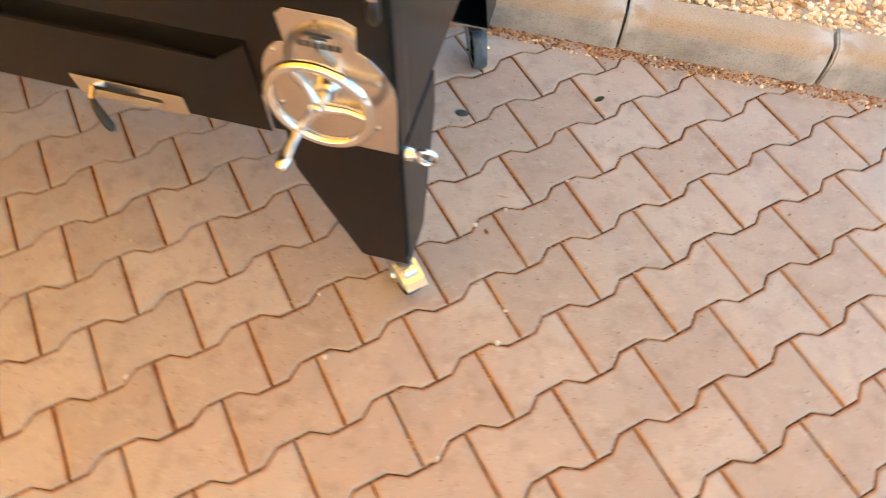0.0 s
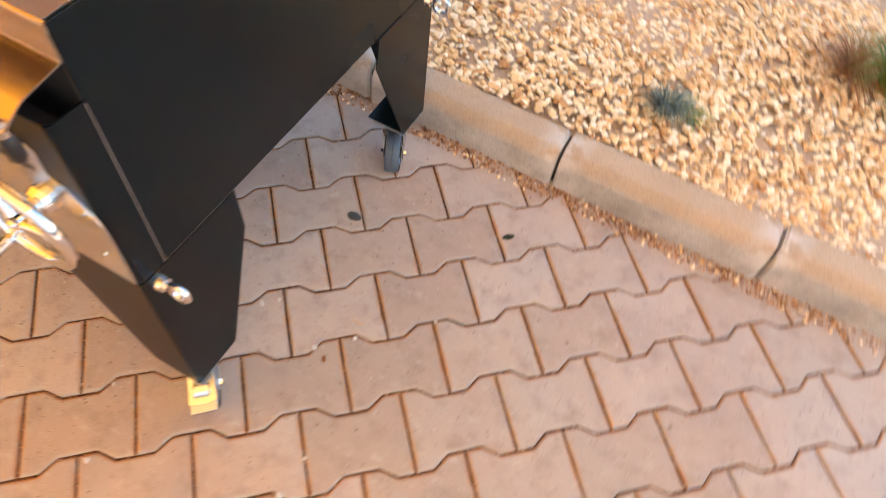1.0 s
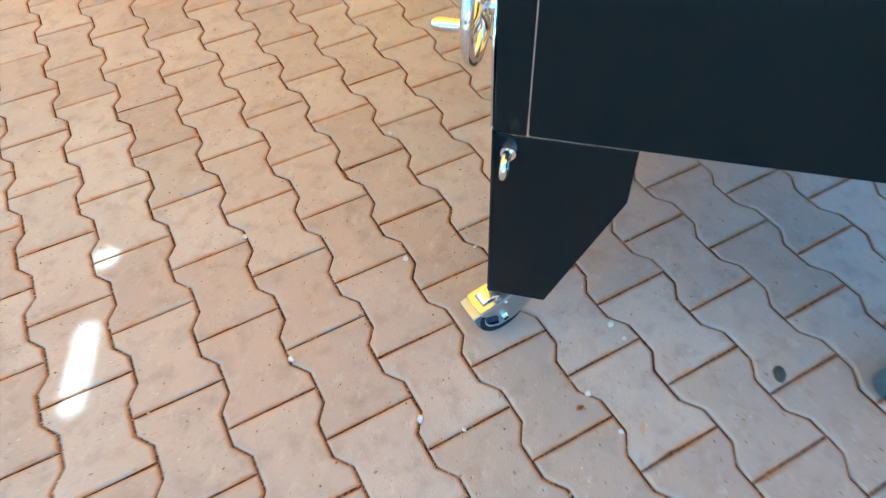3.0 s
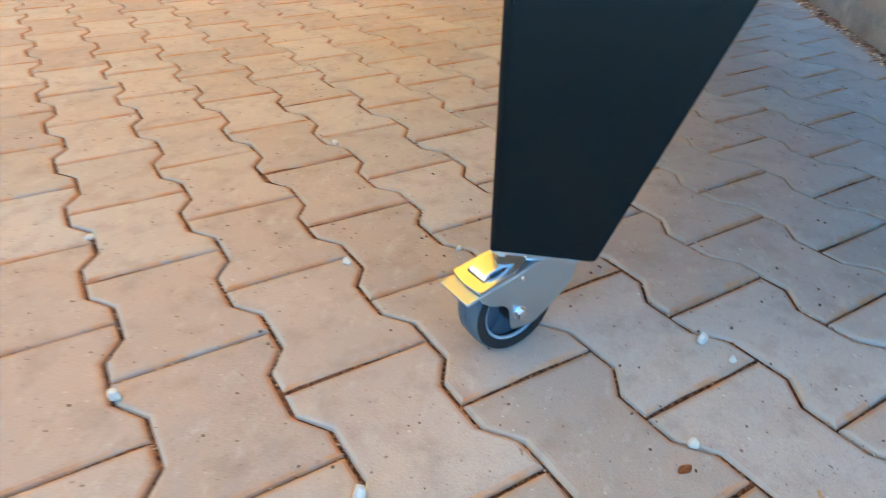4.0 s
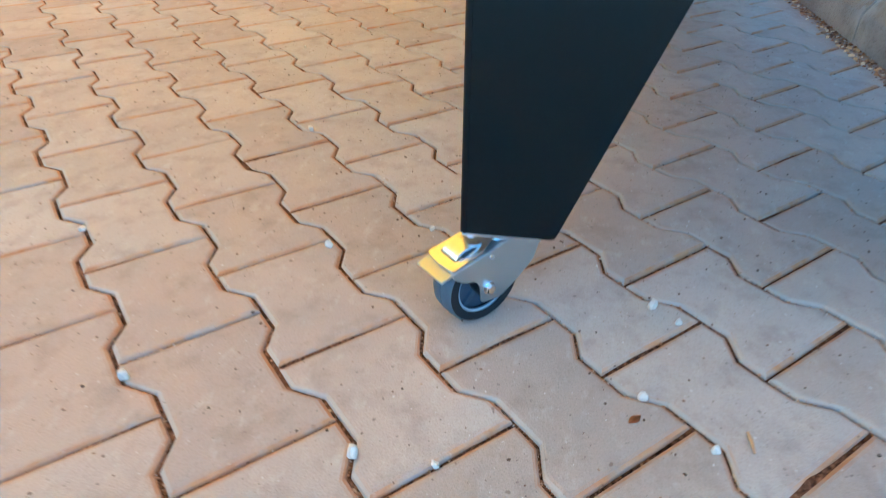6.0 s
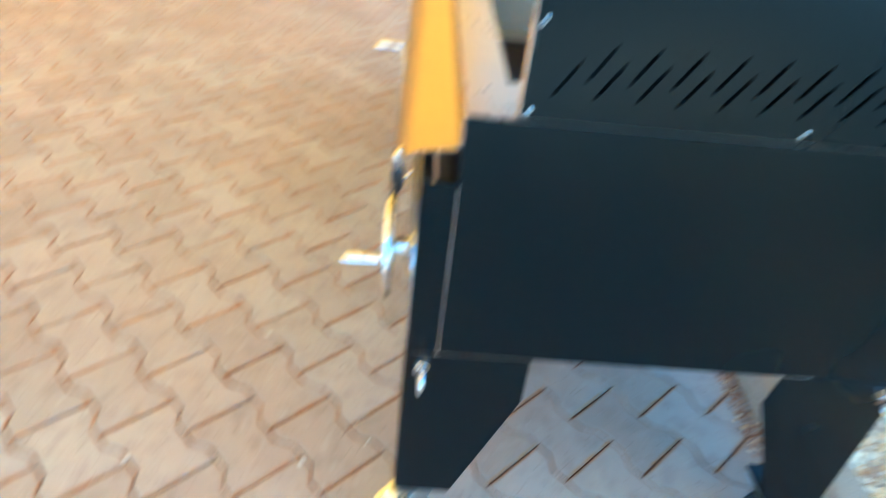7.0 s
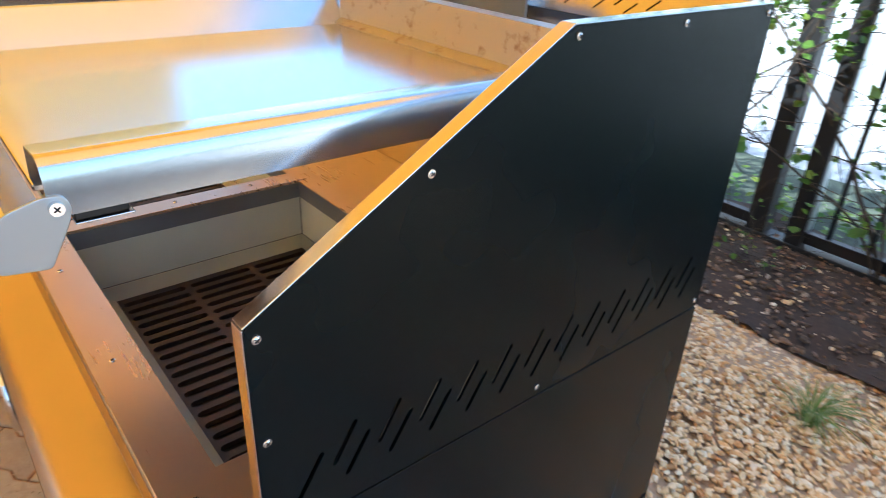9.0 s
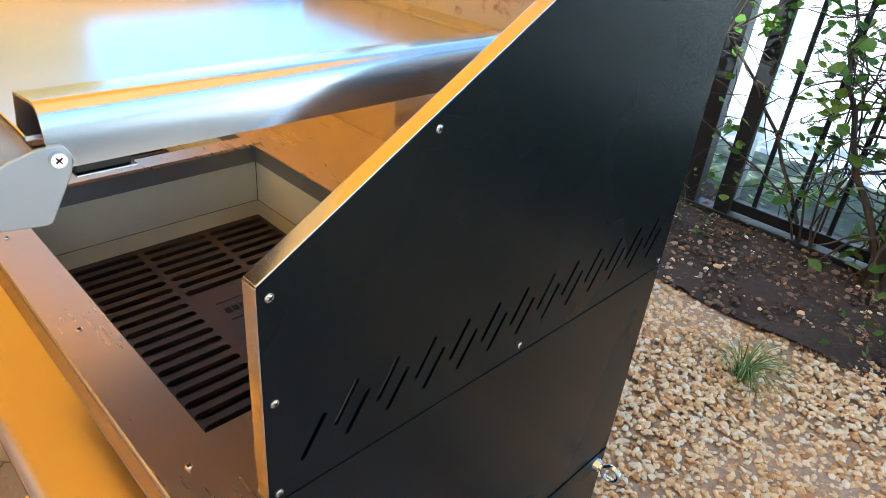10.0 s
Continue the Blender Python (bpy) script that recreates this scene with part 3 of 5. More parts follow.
def hand_wheel(hub, grip_angle):
    """The chrome wheel, its spokes, hub and turning grip."""
    at = Matrix.Translation(hub) @ pose(0, 0, 0, 90, 0, 0)
    rim = part("hand_wheel", torus(bmesh.new(), at, 0.074, 0.0085, 56, 14), M_CHROME, grill, "chrome hand wheel with three spokes", True)
    bm = cyl(bmesh.new(), hub + Vector((0, 0.040, 0)), hub + Vector((0, -0.008, 0)), 0.013, seg=24)
    cyl(bm, hub + Vector((0, 0.039, 0)), hub + Vector((0, 0.026, 0)), 0.022, 0.018, 24)
    cyl(bm, hub + Vector((0, -0.008, 0)), hub + Vector((0, -0.012, 0)), 0.009, 0.006, 16)
    part("hub", bm, M_CHROME, rim, smooth=True)
    for k in range(3):
        a = grip_angle + k * 2 * math.pi / 3
        d = Vector((math.cos(a), 0, math.sin(a)))
        bm = tube(bmesh.new(), [hub + d * 0.010, hub + d * 0.04 + Vector((0, 0.004, 0)), hub + d * 0.072], [0.009, 0.007, 0.0075], 12)
        part("spoke", bm, M_CHROME, rim, smooth=True)
    d = Vector((math.cos(grip_angle), 0, math.sin(grip_angle))) * 0.074
    g = hub + d
    out = Vector((0, -1, 0))
    bm = tube(bmesh.new(), [g + out * y for y in (0.004, 0.010, 0.012, 0.024, 0.040, 0.058, 0.070, 0.076, 0.079)], [0.006, 0.006, 0.0085, 0.0078, 0.0095, 0.0108, 0.0098, 0.0070, 0.002], 18)
    part("grip", bm, M_CHROME, rim, "chrome turning grip", True)


wheel_plate(0.0, False)
hand_wheel(HUB, radians(236))
wheel_plate(-0.675, False)
hand_wheel(HUB + Vector((-0.680, 0, 0.0)), radians(130))
hand_wheel(HUB + Vector((-1.230, 0, 0.0)), radians(160))

# legs: folded corner sheets with cut-away feet


BEND = 0.007


def bend(x, sx, y, sy, z0, z1):
    """The rounded fold between two faces at x and y; sx and sy point inwards."""
    bm = bmesh.new()
    rows = []
    for k in range(7):
        a = math.pi / 2 * k / 6
        out = []
        for r in (BEND, BEND - 0.003):
            px, py = x + sx * (BEND - r * math.cos(a)), y + sy * (BEND - r * math.sin(a))
            out += [bm.verts.new((px, py, z0)), bm.verts.new((px, py, z1))]
        rows.append(out)
    for p, q in zip(rows, rows[1:]):
        for i, j in ((0, 1), (1, 3), (3, 2), (2, 0)):
            bm.faces.new((p[i], p[j], q[j], q[i]))
    for p in (rows[0], rows[-1]):
        bm.faces.new((p[0], p[1], p[3], p[2]))
    return bm


def leg(x, sx, y, sy, material, wide=0.194, knee=(0.195, 0.378)):
    """A corner leg with its faces at x and y; sx and sy point inwards."""
    pts = [(BEND, Z_LEG), (BEND, Z_LOW - 0.001), (wide, Z_LOW - 0.001), knee, (0.1018, Z_LEG + 0.005), (0.0998, Z_LEG + 0.0014), (0.0960, Z_LEG)]
    bm = sheet([(y + sy * a, b) for a, b in pts], [], on_side(x if sx > 0 else x - 0.003), 0.003, 0.0008)
    body = part("leg", bm, M_BLACK, grill, "black folded sheet leg")
    bm = sheet([(x + sx * a, b) for a, b in pts], [], on_front(y if sy > 0 else y - 0.003), 0.003, 0.0008)
    part("leg_face", bm, material, body)
    part("leg_fold", bend(x, sx, y, sy, Z_LEG, Z_LOW - 0.001), M_BLACK, body, smooth=True)
    bm = fresh_box(min(x + sx * 0.003, x + sx * 0.097), max(x + sx * 0.003, x + sx * 0.097), min(y + sy * 0.003, y + sy * 0.097), max(y + sy * 0.003, y + sy * 0.097), Z_LEG + 0.001, Z_LEG + 0.005)
    part("foot_plate", bm, M_BLACK, body)


part("skirt_fold", bend(0.0, -1, 0.0, 1, Z_LOW, Z_SKIRT - 0.0005), M_BLACK, grill, smooth=True)
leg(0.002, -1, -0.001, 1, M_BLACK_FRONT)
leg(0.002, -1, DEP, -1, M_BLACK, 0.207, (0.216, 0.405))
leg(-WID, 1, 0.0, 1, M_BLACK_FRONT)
leg(-WID, 1, DEP, -1, M_BLACK, 0.207, (0.216, 0.405))

# ring bolts by the corners


def ring_bolt(at, out, tip):
    at, out = Vector(at), Vector(out)
    bm = cyl(bmesh.new(), at, at + out * 0.010, 0.013, 0.011, 20)
    cyl(bm, at + out * 0.010, at + out * 0.016, 0.007, 0.006, 16)
    m = Matrix.Translation(at + out * 0.033) @ tip
    torus(bm, m, 0.0155, 0.0052, 28, 10)
    part("ring_bolt", bm, M_CHROME, grill, "chrome ring bolt", True)


ring_bolt((0.002, 0.025, 0.446), (1, 0, 0), pose(0, 0, 0, 90, 0, 0))
ring_bolt((0.002, DEP - 0.030, 0.446), (1, 0, 0), pose(0, 0, 0, 90, 0, 8))
ring_bolt((-WID, 0.025, 0.446), (-1, 0, 0), pose(0, 0, 0, 90, 0, 0))

# castors


def bar(profile, y0, y1):
    """A closed profile of (x, z) drawn along y."""
    bm = bmesh.new()
    a = [bm.verts.new((px, y0, pz)) for px, pz in profile]
    b = [bm.verts.new((px, y1, pz)) for px, pz in profile]
    n = len(profile)
    for i in range(n):
        bm.faces.new((a[i], a[(i + 1) % n], b[(i + 1) % n], b[i]))
    bm.faces.new(a)
    bm.faces.new(list(reversed(b)))
    return bm


def caster(x, y, way, brake, TR=0.0365):
    """A swivel castor under the leg; the wheel trails towards way (degrees)."""
    at = Matrix.Translation((x, y, 0)) @ pose(0, 0, 0, 0, 0, way)
    R, W = 0.0503, 0.0172
    fork = M_ZINC if brake else M_FORK_DARK

    def placed(name, bm, material, parent, label="", smooth=False):
        bmesh.ops.transform(bm, matrix=at, verts=bm.verts)
        return part(name, bm, material, parent, label, smooth)

    bm = fresh_box(x - 0.0425, x + 0.0425, y - 0.0425, y + 0.0425, 0.1160, 0.1200, 0.0012)
    top = part("caster", bm, M_ZINC, grill, "zinc-plated swivel castor" + (" with brake pedal" if brake else ""))
    placed("swivel_head", cyl(bmesh.new(), (0, 0, 0.104), (0, 0, 0.1168), 0.026, 0.024, 28), M_ZINC, top, smooth=True)
    for sx in (-1, 1):
        for sy in (-1, 1):
            part("plate_bolt", cyl(bmesh.new(), (x + sx * 0.031, y + sy * 0.033, 0.110), (x + sx * 0.031, y + sy * 0.033, 0.1167), 0.006, seg=6), M_ZINC, top)
    # fork
    cheek = rounded([(-0.036, 0.1065), (0.012, 0.1040), (0.044, 0.0962), (0.087, 0.0862), (0.0845, 0.079), (0.0704, 0.0690), (0.0565, 0.0660), (0.0490, 0.0575), (0.0460, 0.0315), (0.0170, 0.0300), (-0.0063, 0.0454), (-0.0285, 0.0640), (-0.037, 0.090)], 0.006, 3)
    crown = [(-0.034, 0.1075), (0.012, 0.1055), (0.044, 0.0972), (0.086, 0.0868), (0.086, 0.0848), (0.044, 0.0952), (0.012, 0.1035), (-0.034, 0.1055)]
    if not brake:
        cheek = rounded([(-0.032, 0.1065), (0.022, 0.1050), (0.046, 0.0920), (TR + 0.014, 0.0640), (TR + 0.012, 0.0370), (TR - 0.013, 0.0350), (-0.002, 0.0560), (-0.028, 0.0780)], 0.006, 3)
        crown = [(-0.032, 0.1075), (0.022, 0.1060), (0.034, 0.1010), (0.034, 0.0990), (0.022, 0.1040), (-0.032, 0.1055)]
    for side in (-1, 1):
        bm = sheet(cheek, [], Matrix.Translation((0, side * 0.0225 - 0.0012, 0)) @ Matrix(((1, 0, 0, 0), (0, 0, 1, 0), (0, 1, 0, 0), (0, 0, 0, 1))), 0.0024, 0.0006)
        placed("fork_cheek", bm, fork, top)
    placed("fork_crown", bar(crown, -0.0225, 0.0225), fork, top)
    bm = torus(bmesh.new(), Matrix.Translation((0, 0, 0.1085)), 0.0255, 0.0018, 28, 8)
    placed("seal_ring", bm, M_RED, top, smooth=True)
    # wheel
    prof = [(R - 0.013, -W), (R - 0.003, -W), (R - 0.0008, -W + 0.004), (R, -0.003), (R - 0.0002, -0.0007), (R - 0.0016, 0.0), (R - 0.0002, 0.0007), (R, 0.003), (R - 0.0008, W - 0.004), (R - 0.003, W), (R - 0.013, W)]
    bm = bmesh.new()
    rings = []
    for i in range(64):
        a = 2 * math.pi * i / 64
        rings.append([bm.verts.new((TR + r * math.cos(a), y, R + r * math.sin(a))) for r, y in prof])
    for i in range(64):
        for j in range(len(prof)):
            f = bm.faces.new((rings[i][j], rings[(i + 1) % 64][j], rings[(i + 1) % 64][(j + 1) % len(prof)], rings[i][(j + 1) % len(prof)]))
            f.material_index = 1 if j in (0, 9, 10) else 0
    placed("tyre", bm, [M_RUBBER, M_TYRE_SIDE], top, "blue-grey rubber tyre with black walls", True)
    rim = placed("rim", cyl(bmesh.new(), (TR, -0.006, R), (TR, 0.006, R), R - 0.0125, seg=48), M_RIM, top, "blue-grey plastic wheel centre", True)
    for side in (-1, 1):
        placed("rim_ring", torus(bmesh.new(), Matrix.Translation((TR, side * (W - 0.003), R)) @ pose(0, 0, 0, 90, 0, 0), R - 0.0145, 0.0019, 48, 8), M_RIM_EDGE, rim, smooth=True)
    for k in range(5):
        a = 2 * math.pi * k / 5 + 0.4
        placed("rim_spoke", turned_box(bmesh.new(), Matrix.Translation((TR + 0.020 * math.cos(a), 0, R + 0.020 * math.sin(a))) @ pose(0, 0, 0, 0, -math.degrees(a), 0), 0.028, 0.020, 0.006, 0.001), M_RIM, rim)
    placed("rim_hub", cyl(bmesh.new(), (TR, -0.0195, R), (TR, 0.0195, R), 0.0135, seg=24), M_PLASTIC, rim, smooth=True)
    for s in (-1, 1):
        placed("axle_washer", cyl(bmesh.new(), (TR, s * 0.0235, R), (TR, s * 0.0248, R), 0.0078, seg=20), M_CHROME, top)
        placed("axle_bolt", cyl(bmesh.new(), (TR, s * 0.0248, R), (TR, s * 0.0305, R), 0.0062, 0.0058, 6), M_CHROME, top)
    if brake:
        slope = Matrix.Translation((0.058, 0, 0.0962)) @ pose(0, 0, 0, 0, 13.5, 0)
        outline = rounded([(-0.034, -0.014), (-0.014, -0.0225), (0.029, -0.0242), (0.032, 0.0), (0.029, 0.0242), (-0.014, 0.0225), (-0.034, 0.014)], 0.004, 3)
        window = rounded([(-0.006, -0.0145), (0.019, -0.0145), (0.019, 0.0145), (-0.006, 0.0145)], 0.003, 2)
        placed("brake_pedal", sheet(outline, [window], slope, 0.0024), M_PEDAL, top, "bright zinc brake pedal with a window")
        key = [(-0.020, 0.0026), (-0.008, 0.0075), (0.004, 0.0088), (0.012, 0.0070), (0.017, 0.0020), (0.0165, -0.004), (0.0145, -0.004), (0.0150, 0.0012), (0.0105, 0.0052), (0.004, 0.0066), (-0.007, 0.0055), (-0.020, 0.0004)]
        bm = bar(key, -0.0125, 0.0125)
        bmesh.ops.transform(bm, matrix=slope, verts=bm.verts)
        placed("brake_key", bm, M_PEDAL, top, "raised bright tongue", True)
        placed("brake_lip", turned_box(bmesh.new(), Matrix.Translation((0.0935, 0, 0.0832)) @ pose(0, 0, 0, 0, 16, 0), 0.016, 0.0470, 0.0034, 0.0010), M_ZINC, top)
        placed("brake_bridge", turned_box(bmesh.new(), Matrix.Translation((0.0850, 0, 0.0862)) @ pose(0, 0, 0, 0, 70, 0), 0.007, 0.040, 0.0018, 0.0004), M_ZINC, top)
        for s in (-1, 1):
            placed("pivot_rivet", cyl(bmesh.new(), (0.0346, s * 0.0233, 0.0905), (0.0346, s * 0.0250, 0.0905), 0.0036, 0.0028, 16), M_CHROME, top)
        placed("swivel_bolt", cyl(bmesh.new(), (0.020, 0.012, 0.1040), (0.020, 0.012, 0.1135), 0.0065, seg=6), M_CHROME, top)


caster(-0.043, 0.0433, -46.6, True)
caster(-0.041, DEP - 0.056, -66, False, 0.050)
caster(-WID + 0.043, 0.046, -80, True)
caster(-WID + 0.043, DEP - 0.046, -100, False)

# the stainless top with its two openings
OPEN = [(-0.758, -0.117), (-1.450, -0.809), (-WID + 0.117, -1.501)]
OY0, OY1 = 0.107, 0.543
holes = [[(a, OY0), (b, OY0), (b, OY1), (a, OY1)] for a, b in OPEN]
top = part("countertop", sheet([(-WID, 0.047), (-0.0045, 0.047), (-0.0045, DEP - 0.004), (-WID, DEP - 0.004)], holes, on_top(Z_TOP - 0.002), 0.002), M_COUNTER, grill, "brushed stainless steel top sheet")
for x in (-0.7835, -1.4755):
    part("divider_strip", fresh_box(x - 0.0225, x + 0.0225, 0.085, OY1 + 0.02, Z_TOP, Z_TOP + 0.0022, 0.0008), M_COUNTER, grill)
for x, y in ((-0.087, 0.075), (-0.358, 0.073), (-0.630, 0.072), (-0.90, 0.072), (-1.17, 0.072), (-1.44, 0.072), (-0.784, 0.15), (-0.784, 0.30), (-0.784, 0.45), (-0.60, 0.60), (-0.30, 0.60), (-0.60, 0.74), (-0.30, 0.74), (-0.9, 0.6)):
    screw(Matrix.Translation((x, y, Z_TOP + (0.0022 if x == -0.784 else 0.0))), top)
# stepped front edge: a riser below the counter, a low shelf and a fascia that slopes out
nose = [(0.0472, Z_TOP), (0.0448, Z_TOP - 0.0018), (0.0436, Z_TOP - 0.0050), (0.0436, 0.8262), (0.0424, 0.8244), (-0.0060, 0.8168), (-0.0092, 0.8156), (-0.0368, 0.8005), (-0.0380, 0.7982), (-0.0374, 0.7935),
        (-0.0354, 0.7935), (-0.0356, 0.7978), (-0.0084, 0.8134), (-0.0054, 0.8146), (0.0432, 0.8222), (0.0456, 0.8246), (0.0456, Z_TOP - 0.0050), (0.0472, Z_TOP - 0.0022)]
front_nose = part("front_nose", sweep(nose, -WID, -0.0005), M_SHELF, grill, "stepped stainless steel front edge", True)
bm = cyl(bmesh.new(), (-0.010, -0.0310, 0.7995), (-0.010, -0.0310, 0.7880), 0.0060, 0.0060, 16)
cyl(bm, (-0.010, -0.0312, 0.8035), (-0.010, -0.0340, 0.8085), 0.0066, 0.0058, 6)
part("stop_bolt", bm, M_CHROME, front_nose)
part("stop_knob", tube(bmesh.new(), [(-0.010, -0.031, 0.789), (-0.010, -0.031, 0.784), (-0.010, -0.031, 0.760), (-0.010, -0.031, 0.754)], [0.006, 0.0085, 0.0085, 0.005], 16), M_PLASTIC, front_nose, "black plastic stop knob", True)
# handle rods under the nose
for x in (-0.56, -1.0):
    bm = tube(bmesh.new(), [(x, 0.0, 0.745), (x, -0.012, 0.745), (x, -0.020, 0.745), (x, -0.034, 0.745)], [0.006, 0.007, 0.011, 0.010], 14)
    part("front_knob", bm, M_PLASTIC, grill, smooth=True)

# fire boxes
for a, b in OPEN:
    for x0, x1, y0, y1 in ((a - 0.002, a + 0.0005, OY0, OY1), (b - 0.0005, b + 0.002, OY0, OY1), (a + 0.0006, b - 0.0006, OY0 - 0.002, OY0 + 0.0005), (a + 0.0006, b - 0.0006, OY1 - 0.0005, OY1 + 0.002)):
        part("box_flange", fresh_box(x0, x1, y0, y1, Z_TOP - 0.034, Z_TOP - 0.0025), M_FLANGE, grill, "grey steel flange")
    fire = part("fire_box", fresh_box(a - 0.004, a - 0.001, OY0, OY1, 0.748, Z_TOP - 0.030), M_FIREBOX, grill, "pale sheet fire box")
    for x0, x1, y0, y1 in ((b + 0.001, b + 0.004, OY0, OY1), (a, b, OY0 - 0.004, OY0 - 0.001), (a, b, OY1 + 0.001, OY1 + 0.004)):
        part("box_wall", fresh_box(x0, x1, y0, y1, 0.748, Z_TOP - 0.030), M_FIREBOX, fire)
    o = [(a, OY0, 0.7475), (b, OY0, 0.7475), (b, OY1, 0.7475), (a, OY1, 0.7475)]
    i = [(a + 0.021, OY0 + 0.051, 0.7268), (b - 0.021, OY0 + 0.051, 0.7268), (b - 0.021, OY1 - 0.013, 0.7268), (a + 0.021, OY1 - 0.013, 0.7268)]
    for k in range(4):
        bm = bmesh.new()
        bm.faces.new([bm.verts.new(p) for p in (o[k], o[(k + 1) % 4], i[(k + 1) % 4], i[k])])
        bmesh.ops.solidify(bm, geom=bm.faces[:], thickness=0.0012)
        part("ledge", bm, M_FIREBOX, fire)
    # closes the box below, in the near-black shade colour
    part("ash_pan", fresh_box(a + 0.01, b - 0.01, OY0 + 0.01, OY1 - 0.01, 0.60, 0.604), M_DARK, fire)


def grate(a, b, where):
    """A cast iron grate with three columns of long slots and an emblem field."""
    x0, x1, y0, y1 = a + 0.019, b - 0.019, OY0 + 0.049, OY1 - 0.011
    cols = [(y0 + 0.015, y0 + 0.112), (y0 + 0.136, y0 + 0.240), (y0 + 0.264, y1 - 0.015)]
    holes, n = [], 21
    for c, (s, e) in enumerate(cols):
        for k in range(n):
            x = x0 + 0.022 + k * 0.0272
            if c == 1 and 7 <= k <= 13:
                continue
            holes.append(slot((x, s), (x, e), 0.0072))
    g = thing("charcoal_grate", "dark cast iron charcoal grate with long slots", "grate", "charcoal grates", (x0, y0, 0.717))
    bm = sheet([(x0, y0), (x1, y0), (x1, y1), (x0, y1)], holes, on_top(0.7175), 0.008)
    bmesh.ops.translate(bm, verts=bm.verts, vec=(-x0, -y0, -0.717))
    part("grate_plate", bm, M_IRON, g)
    bm = bmesh.new()
    yc = (cols[1][0] + cols[1][1]) / 2
    for k, (w, h) in enumerate(((0.090, 0.0025), (0.066, 0.014), (0.090, 0.0025), (0.050, 0.010))):
        x = x0 + 0.022 + 8 * 0.0272 + k * 0.026
        cells = 1 if h < 0.005 else 5
        for j in range(cells):
            wd = w / cells
            box(bm, x - h / 2, x + h / 2, yc - w / 2 + wd * (j + 0.12), yc - w / 2 + wd * (j + 0.88), 0.7253, 0.7262)
    bmesh.ops.translate(bm, verts=bm.verts, vec=(-x0, -y0, -0.717))
    part("emblem_bars", bm, M_DARK, g, "dark engraved bars")
    return g


for a, b in OPEN:
    grate(a, b, 0)

# wind shield of three sheets
slots = []
for k in range(14):
    y = 0.144 + 0.0502 * k
    if y + 0.03 < DEP - 0.01:
        slots.append(slot((y, 0.905), (y + 0.024, 0.944), 0.0028, 3))
    if y + 0.037 + 0.03 < DEP - 0.01:
        slots.append(slot((y + 0.037, 0.925), (y + 0.060, 0.964), 0.0028, 3))
shield_line = rounded([(0.109, Z_TOP + 0.001), (DEP, Z_TOP + 0.001), (DEP, Z_SHIELD), (0.444, Z_SHIELD), (0.109, 1.103)], 0.003, 2)
for x, face in ((0.0, TO_RIGHT), (-WID, TO_LEFT)):
    inner = x - 0.012 if x == 0 else x + 0.010
    outer_x = x - 0.003 if x == 0 else x
    sh = part("wind_shield", sheet(shield_line, slots, on_side(outer_x), 0.003, 0.0), M_BLACK, grill, "black wind shield sheet with slanted slots")
    part("shield_lining", sheet(shield_line, [], on_side(inner), 0.0020, 0.0), M_STEEL, sh, "stainless steel inner face")
    # folded bright rim along the free edges
    w = 0.018 * (-1 if x == 0 else 1)
    edge = [(0.109, Z_TOP + 0.002), (0.109, 1.103), (0.444, Z_SHIELD), (DEP, Z_SHIELD)]
    for (ya, za), (yb, zb) in zip(edge, edge[1:]):
        d = Vector((0, yb - ya, zb - za))
        up = Vector((0, -d.z, d.y)).normalized()
        mid = Vector((0, (ya + yb) / 2, (za + zb) / 2)) + up * 0.001
        m = Matrix.Translation(mid + Vector((x + w / 2 + (-0.0005 if x == 0 else 0.0005), 0, 0))) @ Matrix((Vector((1, 0, 0)), d.normalized(), up)).transposed().to_4x4()
        part("shield_rim", turned_box(bmesh.new(), m, 0.018, d.length, 0.002, 0.0008), M_STEEL_POL, sh, "bright folded edge")
    for y, z in ((0.118, 0.8795), (0.118, 0.987), (0.118, 1.092), (0.283, 1.192), (0.449, 1.2895), (0.621, 1.2895), (0.795, 1.2895), (0.457, 0.881), (0.795, 0.881)):
        screw(Matrix.Translation((x, y, z)) @ face, sh)
bk = part("back_shield", fresh_box(-WID + 0.007, -0.0145, DEP - 0.026, DEP - 0.024, Z_TOP + 0.001, 1.2485), M_STEEL, grill, "stainless back sheet below a slotted band")
back_slots = []
for k in range(38):
    x = -0.075 - 0.0556 * k
    back_slots += [slot((x, 0.029), (x - 0.015, 0.014), 0.0015, 3), slot((x - 0.021, 0.038), (x - 0.036, 0.023), 0.0015, 3)]
band = Matrix.Translation((0, DEP - 0.026, 1.2488)) @ pose(0, 0, 0, 64, 0, 0)
part("slotted_band", sheet([(-WID + 0.007, 0.0), (-0.0145, 0.0), (-0.0145, 0.055), (-WID + 0.007, 0.055)], back_slots, band, 0.002), M_STEEL, bk, "slanted steel band with pairs of slots")
part("back_cover", fresh_box(-WID + 0.007, -0.007, DEP - 0.004, DEP - 0.001, Z_TOP + 0.001, Z_SHIELD - 0.002), M_BLACK, bk, "black outer back sheet")
part("back_rim", fresh_box(-WID + 0.026, -0.026, DEP - 0.004, DEP + 0.014, Z_SHIELD - 0.001, Z_SHIELD + 0.001), M_STEEL_POL, bk)

# ---- the raised griddle on its lifting mast ----
griddle = thing("griddle", "raised brushed steel griddle plate with a drip gutter", "griddle", at=(-0.38, 0.70, Z_TOP))


def gpart(name, bm, material, parent=None, label="", smooth=False):
    if parent is None or parent is griddle:
        bmesh.ops.translate(bm, verts=bm.verts, vec=(0.38, -0.70, -Z_TOP))
        return part(name, bm, material, griddle, label, smooth)
    bmesh.ops.translate(bm, verts=bm.verts, vec=(0.38, -0.70, -Z_TOP))
    return part(name, bm, material, parent, label, smooth)


